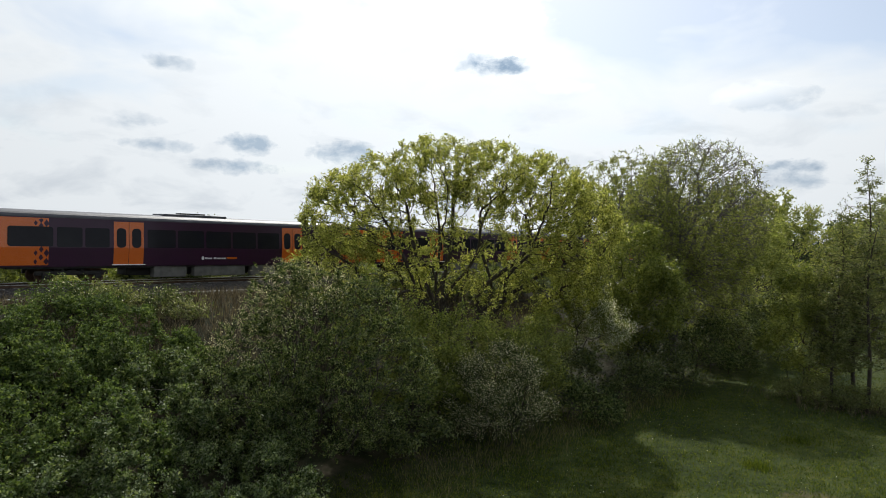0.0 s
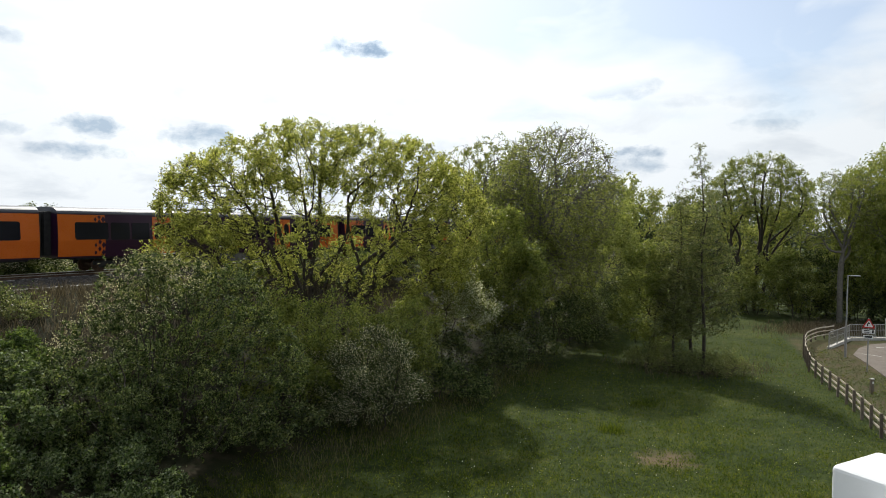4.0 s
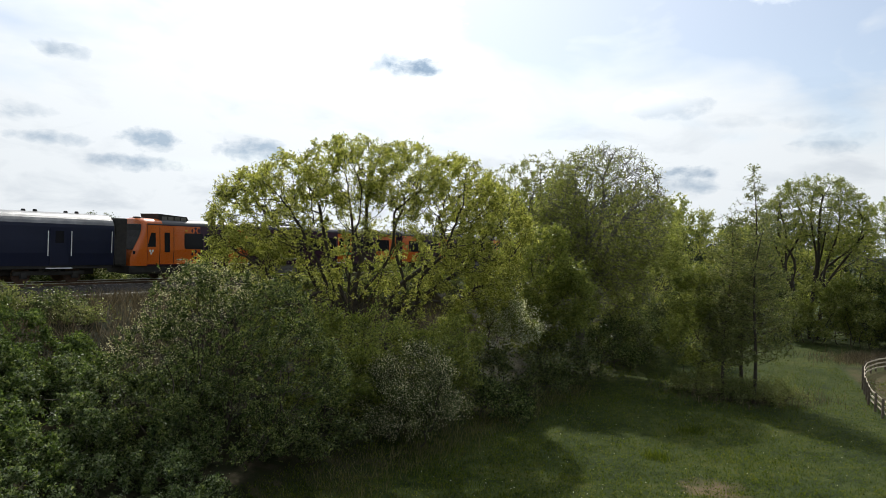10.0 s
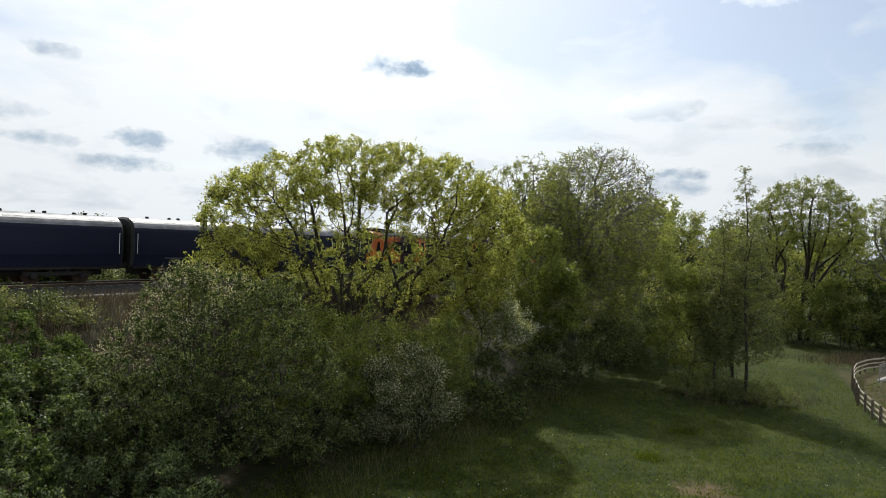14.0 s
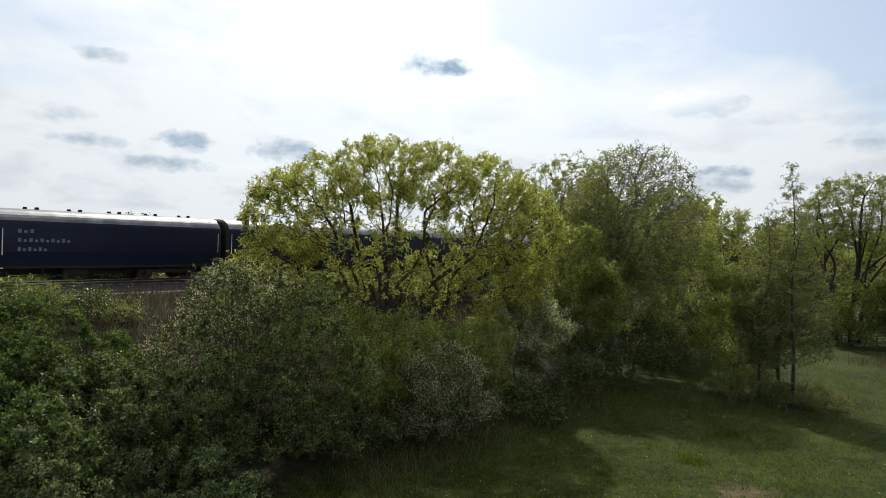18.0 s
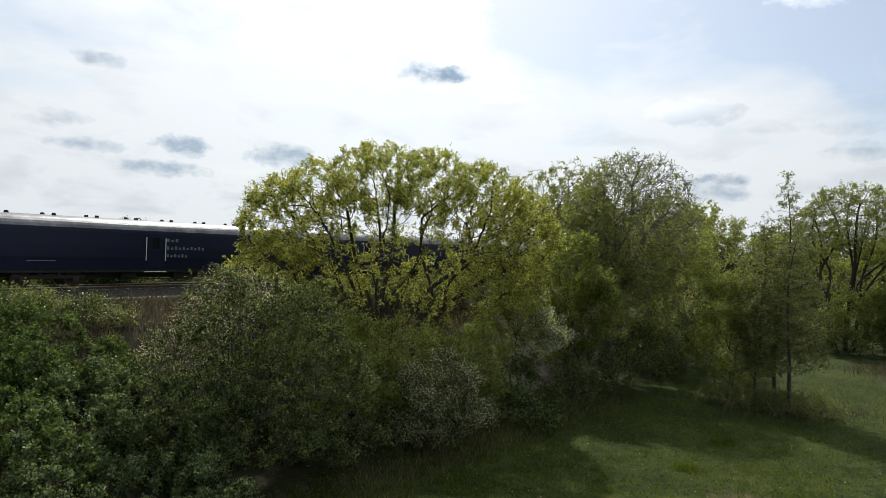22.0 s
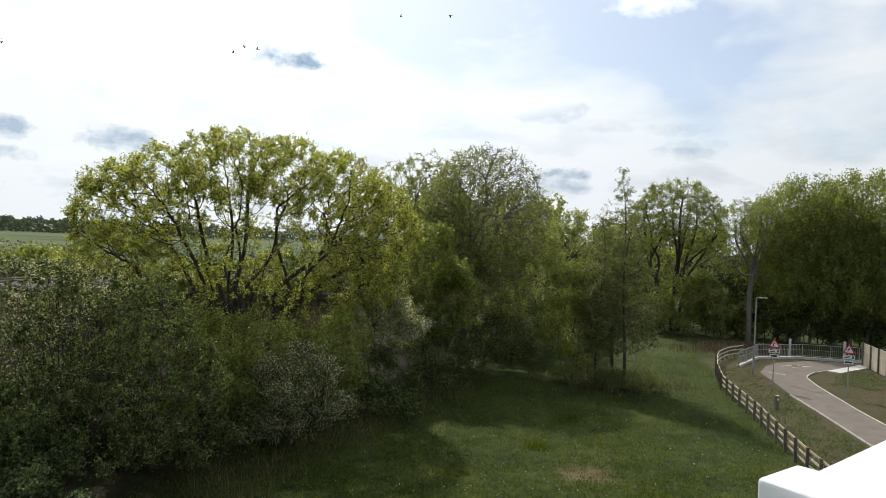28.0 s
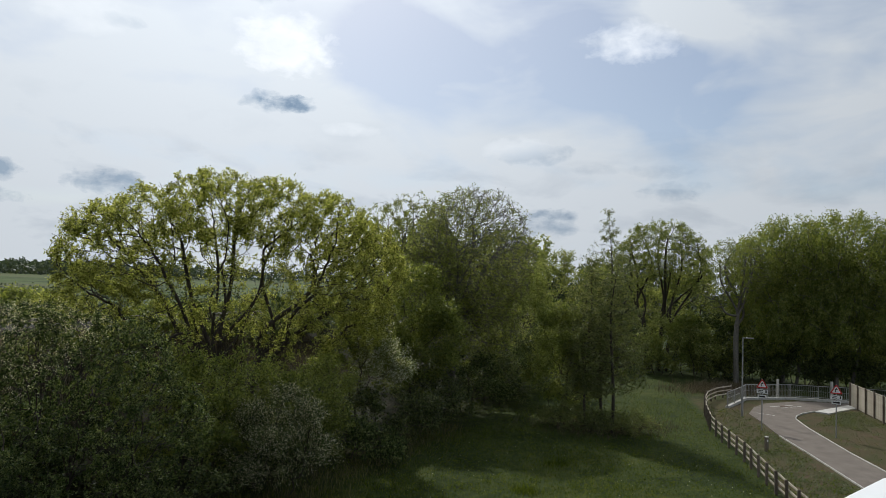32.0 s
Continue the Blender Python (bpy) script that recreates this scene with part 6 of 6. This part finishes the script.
    k = inside(x, y) & (off(x, y) < 15)
    x, y = x[k], y[k]
    p = np.stack([x, y, lie(x, y) + 0.10], -1)
    tagged(new("daisy_heads", blades("daisy_heads", r, p[::3], 0.045, 0.045, PETAL, 1.0)), "scattered white daisies in the meadow", "flower", kind="stuff")


plants()


# ---- lane, fences, signs ----
TARMAC = material("grey_tarmac", [(0.3, (0.115, 0.094, 0.076)), (0.7, (0.165, 0.138, 0.114))], 0.9, 1.2, 90, 0.5)
KERB = material("pale_edging", [(0.3, (0.40, 0.38, 0.34)), (0.7, (0.55, 0.53, 0.49))], 0.85, 3, 60, 0.3)
FENCE_WOOD = material("weathered_timber", [(0.3, (0.095, 0.075, 0.055)), (0.7, (0.18, 0.148, 0.112))], 0.85, 6, 70, 0.5, jitter=0.3)
RAIL_WOOD = material("pale_sawn_timber", [(0.3, (0.34, 0.29, 0.22)), (0.7, (0.48, 0.43, 0.34))], 0.85, 6, 70, 0.4, jitter=0.3)
GALV = material("galvanised_steel", [(0.3, (0.28, 0.28, 0.275)), (0.7, (0.40, 0.395, 0.39))], 0.5, 6, 60, 0.15, metal=0.6)
RED = material("red_sign_film", [(0.3, (0.45, 0.02, 0.02)), (0.7, (0.52, 0.03, 0.03))], 0.4, 4, 60, 0.05)
PLASTIC = material("white_plastic", [(0.3, (0.74, 0.74, 0.73)), (0.7, (0.80, 0.80, 0.79))], 0.4, 5, 90, 0.05)


def lane_polygon(name, pts, z, thick, mat, label, category):
    bm = bmesh.new()
    f = bm.faces.new([bm.verts.new((x, y, z)) for x, y in pts])
    r = bmesh.ops.extrude_face_region(bm, geom=[f])
    bmesh.ops.translate(bm, vec=(0, 0, -thick), verts=[v for v in r["geom"] if isinstance(v, bmesh.types.BMVert)])
    bmesh.ops.recalc_face_normals(bm, faces=bm.faces)
    me = bpy.data.meshes.new(name)
    bm.to_mesh(me)
    bm.free()
    me.materials.append(mat)
    return tagged(new(name, me), label, category, kind="structure")


def strip(name, pts, width, height, z, mat, parent):
    bm = bmesh.new()
    for a, b in zip(pts, pts[1:]):
        a, b = Vector((*a, 0)), Vector((*b, 0))
        d = b - a
        bm2 = box(d.length + width * 0.5, width, height, 0, 0, 0)
        bmesh.ops.transform(bm2, matrix=Matrix.Translation((a + b) / 2 + Vector((0, 0, z))) @ Matrix.Rotation(math.atan2(d.y, d.x), 4, "Z"), verts=bm2.verts)
        join_bm(bm, bm2)
    return part(name, bm, mat, parent)


def between(a, b, size, z0, z1, bm=None):
    """A bar from a to b (x, y) with its middle at heights z0 and z1."""
    a, b = Vector((*a, z0)), Vector((*b, z1))
    d = b - a
    bm2 = box(d.length, size[0], size[1], 0, 0, -size[1] / 2, 0.008)
    bmesh.ops.transform(bm2, matrix=Matrix.Translation((a + b) / 2) @ d.to_track_quat("X", "Z").to_matrix().to_4x4(), verts=bm2.verts)
    return join_bm(bm, bm2)


def polyline(pts, step):
    """Even steps along a line of corners."""
    out = [Vector(pts[0])]
    for a, b in zip(pts, pts[1:]):
        a, b = Vector(a), Vector(b)
        n = max(1, round((b - a).length / step))
        out += [a.lerp(b, k / n) for k in range(1, n + 1)]
    return [tuple(v) for v in out]


def build_lane():
    left = [(35.3, 49.0), (33.0, 46.4), (31.5, 42.5), (30.0, 39.0), (28.5, 34.5), (26.4, 28.6), (23.5, 20.5)]
    right = [(45.5, 50.2), (39.4, 47.2), (37.7, 46.4), (36.4, 45.4), (35.5, 44.4), (34.8, 43.0), (33.9, 41.1), (31.4, 34.8), (30.0, 30.7), (26.8, 21.5)]
    far = [(45.8, 50.7), (41.8, 51.9), (37.5, 50.7)]
    lane_polygon("road", left[::-1] + far[::-1] + right, 0.05, 0.3, TARMAC, "narrow grey tarmac lane with pale edging", "road")
    edge = empty("kerb", Matrix(), "pale concrete edging along the lane", "kerb", kind="structure")
    strip("edging", left[3:], 0.05, 0.085, 0.0, KERB, edge)
    strip("edging", right[1:], 0.06, 0.10, 0.0, KERB, edge)
    lane_polygon("pavement", [(45.5, 50.1), (39.4, 47.1), (39.9, 46.2), (46.0, 49.2)], 0.10, 0.3, KERB, "short pale concrete pavement", "pavement")
    marks = empty("road_marking", Matrix(), "worn white markings on the lane", "road marking")
    for a, b in (((36.9, 49.2), (39.6, 49.9)), ((33.9, 46.7), (34.6, 45.6)), ((37.6, 48.7), (40.0, 49.4))):
        strip("line", [a, b], 0.10, 0.006, 0.05, KERB, marks)
    part("cover", rod(0.4, 0.012, 38.4, 49.3, 0.048, seg=16), RUST, marks, "rusty inspection cover")


def build_post_fence():
    line = [(18.6, 20.6), (20.05, 24.9), (21.6, 29.0), (23.2, 33.0), (24.8, 37.5), (26.1, 40.8), (28.4, 45.1), (30.4, 48.3), (32.1, 50.7), (34.3, 52.9), (36.8, 54.4)]
    spots = polyline(line, 1.5)
    fence = empty("post_and_rail_fence", Matrix(), "weathered timber post and rail fence round the meadow", "fence")
    rng = random.Random(4)
    for i, (x, y) in enumerate(spots):
        z = float(lie(x, y))
        d = Vector(spots[min(i + 1, len(spots) - 1)]) - Vector(spots[max(i - 1, 0)])
        bm = box(0.13, 0.09, 1.36, 0, 0, -0.25, 0.012)
        ob = part("post", bm, FENCE_WOOD, fence)
        ob.matrix_basis = Matrix.Translation((x, y, z)) @ Matrix.Rotation(math.atan2(d.y, d.x) + math.pi / 2, 4, "Z") @ pose(0, 0, 0, rng.uniform(-1.5, 1.5), rng.uniform(-1.5, 1.5), 0)
        if i:
            a, b = Vector(spots[i - 1]), Vector((x, y))
            side = Vector(((b - a).y, -(b - a).x)).normalized() * 0.075
            a, b = a + side, b + side
            za, zb = float(lie(*spots[i - 1])), z
            for h in (0.34, 0.66, 0.98):
                e = rng.uniform(-0.015, 0.015)
                part("rail", between(tuple(a), tuple(b), (0.04, 0.10), za + h + e, zb + h + e), RAIL_WOOD, fence)


def build_railing():
    rail = empty("steel_railing", Matrix(), "galvanised steel railing at the end of the lane", "railing")
    line = [(32.6, 48.6), (35.8, 51.4), (37.1, 52.7), (41.8, 53.0), (46.2, 51.4), (53.0, 48.6)]
    part("kerb_wall", join_bm(between(line[2], line[3], (0.3, 0.24), 0.1, 0.1), join_bm(between(line[3], line[5], (0.3, 0.24), 0.1, 0.1), between(line[0], line[2], (0.3, 0.24), 0.1, 0.1))), KERB, rail, "low concrete base")
    pts = polyline(line, 2.0)
    for i, (x, y) in enumerate(pts):
        part("post", box(0.06, 0.06, 1.35, x, y, 0.02), GALV, rail)
        if not i:
            continue
        a, b = pts[i - 1], (x, y)
        part("top_rail", between(a, b, (0.05, 0.05), 1.33, 1.33), GALV, rail)
        part("bottom_rail", between(a, b, (0.04, 0.04), 0.32, 0.32), GALV, rail)
        part("middle_rail", between(a, b, (0.03, 0.03), 0.85, 0.85), GALV, rail)
        n = max(2, round((Vector(b) - Vector(a)).length / 0.16))
        for k in range(1, n):
            p = Vector(a).lerp(Vector(b), k / n)
            part("bar", box(0.014, 0.014, 1.02, p.x, p.y, 0.32), GALV, rail)
    for x, y in ((41.0, 53.6), (45.4, 52.2)):
        o = empty("marker_post", pose(x, y, 0), "pale square timber post behind the railing", "post", "posts behind the railing")
        part("shaft", box(0.16, 0.16, 1.75, 0, 0, 0, 0.02), KERB, o)


def build_board_fence():
    a, b = Vector((45.0, 49.6)), Vector((37.2, 33.0))
    d = (b - a).normalized()
    fence = empty("board_fence", Matrix(), "pale close-boarded timber fence beside the lane", "fence")
    n = int((b - a).length / 0.14)
    ang = math.atan2(d.y, d.x)
    me = bpy.data.meshes.new("board")
    bm = box(0.145, 0.022, 1.88, 0, 0, 0.08, 0.004)
    bm.to_mesh(me), bm.free()
    me.materials.append(RAIL_WOOD)
    for k in range(n):
        p = a + d * (k + 0.5) * 0.14
        o = child("board", me, fence)
        o.matrix_basis = Matrix.Translation((p.x, p.y, 0)) @ Matrix.Rotation(ang + 0.08, 4, "Z")
    for k in range(int((b - a).length / 1.83) + 1):
        p = a + d * k * 1.83
        o = part("fence_post", box(0.11, 0.11, 2.08, 0, 0, 0, 0.01), FENCE_WOOD, fence)
        o.matrix_basis = Matrix.Translation((p.x - d.y * -0.07, p.y + d.x * -0.07, 0)) @ Matrix.Rotation(ang, 4, "Z")
    part("capping", between(tuple(a), tuple(b), (0.09, 0.04), 1.99, 1.99), RAIL_WOOD, fence)


def triangle(side, y, mat, parent, name, z):
    bm = bmesh.new()
    h = side * math.sqrt(3) / 2
    r = side * 0.07
    pts = []
    for cx, cz, a0 in ((side / 2 - r * 1.7, r, -90), (0, h - 2 * r, 30), (-side / 2 + r * 1.7, r, 150)):
        for k in range(4):
            a = radians(a0 + 120 * k / 3)
            pts.append((cx + r * math.cos(a), cz + r * math.sin(a)))
    f = bm.faces.new([bm.verts.new((x, y, z + zz)) for x, zz in pts])
    e = bmesh.ops.extrude_face_region(bm, geom=[f])
    bmesh.ops.translate(bm, vec=(0, 0.006, 0), verts=[v for v in e["geom"] if isinstance(v, bmesh.types.BMVert)])
    bmesh.ops.recalc_face_normals(bm, faces=bm.faces)
    return part(name, bm, mat, parent)


def build_signs():
    for x, y, h in ((30.0, 40.8, 3.55), (33.9, 38.6, 3.55)):
        s = empty("bend_sign", Matrix.Translation((x, y, 0)) @ Matrix.Rotation(-math.atan2(x, y), 4, "Z"), "bend warning sign with two plates on a grey pole", "road sign", "bend signs")
        part("pole", rod(0.038, h - 0.05, 0, 0.05, 0), GALV, s)
        z = h - 0.66
        tri = triangle(0.76, -0.004, RED, s, "warning_triangle", z)
        inner = triangle(0.52, -0.009, WHITE_PAINT, tri, "white_field", z + 0.075)
        bm = box(0.05, 0.004, 0.2, -0.06, -0.013, z + 0.11)
        box(0.05, 0.004, 0.14, 0.0, -0.013, z + 0.28, bm=bm)
        part("arrow", bm, BLACK, tri, "black bend arrow")
        bmesh_arrow = box(0.13, 0.004, 0.05, 0.01, -0.013, z + 0.29)
        part("arrow", bmesh_arrow, BLACK, tri)
        for zz, hh, bars in ((z - 0.37, 0.30, 2), (z - 0.70, 0.26, 1)):
            pl = part("plate", box(0.68 if bars == 2 else 0.54, 0.012, hh - 0.03, 0, 0, zz, 0.004), WHITE_PAINT, s, "white plate with black lettering")
            for k in range(bars):
                part("lettering", box(0.30 if bars == 2 else 0.40, 0.003, 0.05 if bars == 2 else 0.11, -0.10 if bars == 2 else 0, -0.0085, zz + 0.07 + k * 0.11), BLACK, pl)
            if bars == 2:
                part("lettering", box(0.09, 0.003, 0.19, 0.24, -0.0085, zz + 0.055), BLACK, pl)
            part("border", box(0.50, 0.002, 0.010, 0, -0.0072, zz + 0.012), BLACK, pl)


def build_lamp_post():
    x, y = 31.7, 45.4
    lamp = empty("street_lamp", pose(x, y, 0, 0, 0, -30), "tall grey steel street lamp, unlit", "street lamp")
    part("base_column", rod(0.085, 1.5, seg=14), GALV, lamp)
    part("column", rod(0.06, 4.55, 0, 0, 1.45, seg=12, r2=0.042), GALV, lamp)
    part("arm", rod(0.03, 0.35, 0, 0, 5.97, "X", 8), GALV, lamp)
    head = part("lamp_head", box(0.55, 0.2, 0.08, 0.5, 0, 5.94, 0.03), GALV, lamp)
    part("lens", box(0.34, 0.15, 0.015, 0.52, 0, 5.926), GLASS_DARK, head)
    b = empty("bollard", pose(26.2, 35.2, 0), "short dark timber bollard with a pale cap", "bollard")
    part("shaft", box(0.17, 0.17, 0.86, 0, 0, 0, 0.015), FENCE_WOOD, b)
    part("cap", box(0.19, 0.19, 0.05, 0, 0, 0.86, 0.01), KERB, b)
    part("reflector", box(0.08, 0.01, 0.12, 0, -0.09, 0.62), WHITE_PAINT, b)


def slab(outline, z, thick, bevel):
    bm = bmesh.new()
    f = bm.faces.new([bm.verts.new((x, y, z)) for x, y in outline])
    r = bmesh.ops.extrude_face_region(bm, geom=[f])
    bmesh.ops.translate(bm, vec=(0, 0, -thick), verts=[v for v in r["geom"] if isinstance(v, bmesh.types.BMVert)])
    bmesh.ops.recalc_face_normals(bm, faces=bm.faces)
    bmesh.ops.bevel(bm, geom=bm.edges[:], offset=bevel, segments=3, affect="EDGES", profile=0.5)
    return bm


def build_sill():
    """White moulded sill outside the viewer's window."""
    sill = empty("window_sill", Matrix(), "white moulded plastic window sill with a raised end block", "window sill")
    part("end_block", slab([(1.00, 1.47), (1.18, 1.56), (1.205, 1.515), (1.70, 1.80), (2.30, 1.40), (1.75, 0.65), (1.12, 1.20)], 8.65, 0.09, 0.012), PLASTIC, sill)
    part("ledge", slab([(0.70, 1.12), (1.10, 1.44), (1.60, 1.62), (2.2, 1.3), (1.6, 0.55)], 8.585, 0.05, 0.010), PLASTIC, sill)


build_sill()
build_lane()
build_post_fence()
build_railing()
build_board_fence()
build_signs()
build_lamp_post()


# ---- what moves ----
def run(t):
    """How far the train has rolled, in metres: it gathers speed."""
    return 2.248 * t + 0.20345 * t ** 2 - 0.004595 * t ** 3 + 0.0000595 * t ** 4


PLUMAGE = material("dark_plumage", [(0.3, (0.05, 0.05, 0.052)), (0.7, (0.14, 0.14, 0.142))], 0.7, 20, 80, 0.2)
FLOCK = []


def build_birds():
    """A loose flock that crosses the sky: heading and height at 24 s, and how fast both change."""
    flight = [(22.5, 9.3, -12.0, 1.0), (26.8, 10.4, -9.0, 1.1), (27.7, 11.0, -9.0, 1.1), (28.3, 11.7, -8.9, 0.9), (29.2, 11.9, -9.4, 0.9), (37.5, 12.5, -8.2, 1.6), (43.0, 12.0, -8.5, 1.8), (26.0, 11.5, -8.0, 2.6), (23.5, 9.5, -12.2, 0.9)]
    for k, (a, e, va, ve) in enumerate(flight):
        bird = empty("bird", pose(0, 0, 60), "small dark bird in flight across the sky", "bird", "flock of birds")
        bm = bmesh.new()
        bmesh.ops.create_uvsphere(bm, u_segments=10, v_segments=6, radius=0.05)
        bmesh.ops.scale(bm, vec=(2.4, 0.9, 0.8), verts=bm.verts)
        part("body", bm, PLUMAGE, bird, smooth=True)
        bm = bmesh.new()
        bm.faces.new([bm.verts.new(v) for v in ((-0.10, -0.02, 0), (-0.24, -0.06, 0), (-0.24, 0.06, 0), (-0.10, 0.02, 0))])
        part("tail", bm, PLUMAGE, bird)
        wings = []
        for s in (-1, 1):
            bm = bmesh.new()
            f = bm.faces.new([bm.verts.new(v) for v in ((0.07, 0, 0), (0.05, 0.18 * s, 0.0), (-0.06, 0.36 * s, 0), (-0.05, 0.15 * s, 0), (-0.07, 0, 0))])
            r = bmesh.ops.extrude_face_region(bm, geom=[f])
            bmesh.ops.translate(bm, vec=(0, 0, 0.008), verts=[v for v in r["geom"] if isinstance(v, bmesh.types.BMVert)])
            wings.append((part("wing", bm, PLUMAGE, bird), s))
        FLOCK.append((bird, wings, a, e, va, ve, 62 + 6 * (k % 3), k))


build_birds()


def motions():
    for front, car in TRAIN:
        walk(car, [(t, track_pose(front + run(t))) for t in range(33)])
    # wheels turn by eighty degrees from row to row
    for wheel, r in WHEELS:
        at = wheel.location.copy()
        step = r * radians(80)
        rows, done = [(0.0, pose(*at))], 0.0
        for k in range(1, 32 * FPS + 1):
            if run(k / FPS) - done >= step * 0.97 or k == 32 * FPS:
                done = run(k / FPS)
                rows.append((k / FPS, Matrix.Translation(at) @ Matrix.Rotation(done / r, 4, "Y")))
        walk(wheel, rows)
    for bird, wings, a, e, va, ve, d, k in FLOCK:
        rows = []
        for t in (0, 8, 16, 20, 22, 24, 26, 28, 30, 32):
            head, high = radians(a + va * (t - 24)), radians(max(e + ve * (t - 24), 3))
            # far off the flock holds beyond the woods, then passes overhead
            head = max(min(head, radians(120)), radians(-110))
            x, y = d * math.cos(high) * math.sin(head), d * math.cos(high) * math.cos(head)
            rows.append((t, Matrix.Translation((x, y, EYE[2] + d * math.sin(high))) @ Matrix.Rotation(math.pi - head, 4, "Z")))
        walk(bird, rows)
        for wing, s in wings:
            walk(wing, [(0, pose(0, 0, 0, 20 * s))] + [(22 + 0.1 * j, pose(0, 0, 0, s * (32 if (j + k) % 2 else -22))) for j in range(90)] + [(32, pose(0, 0, 0, 20 * s))])


motions()
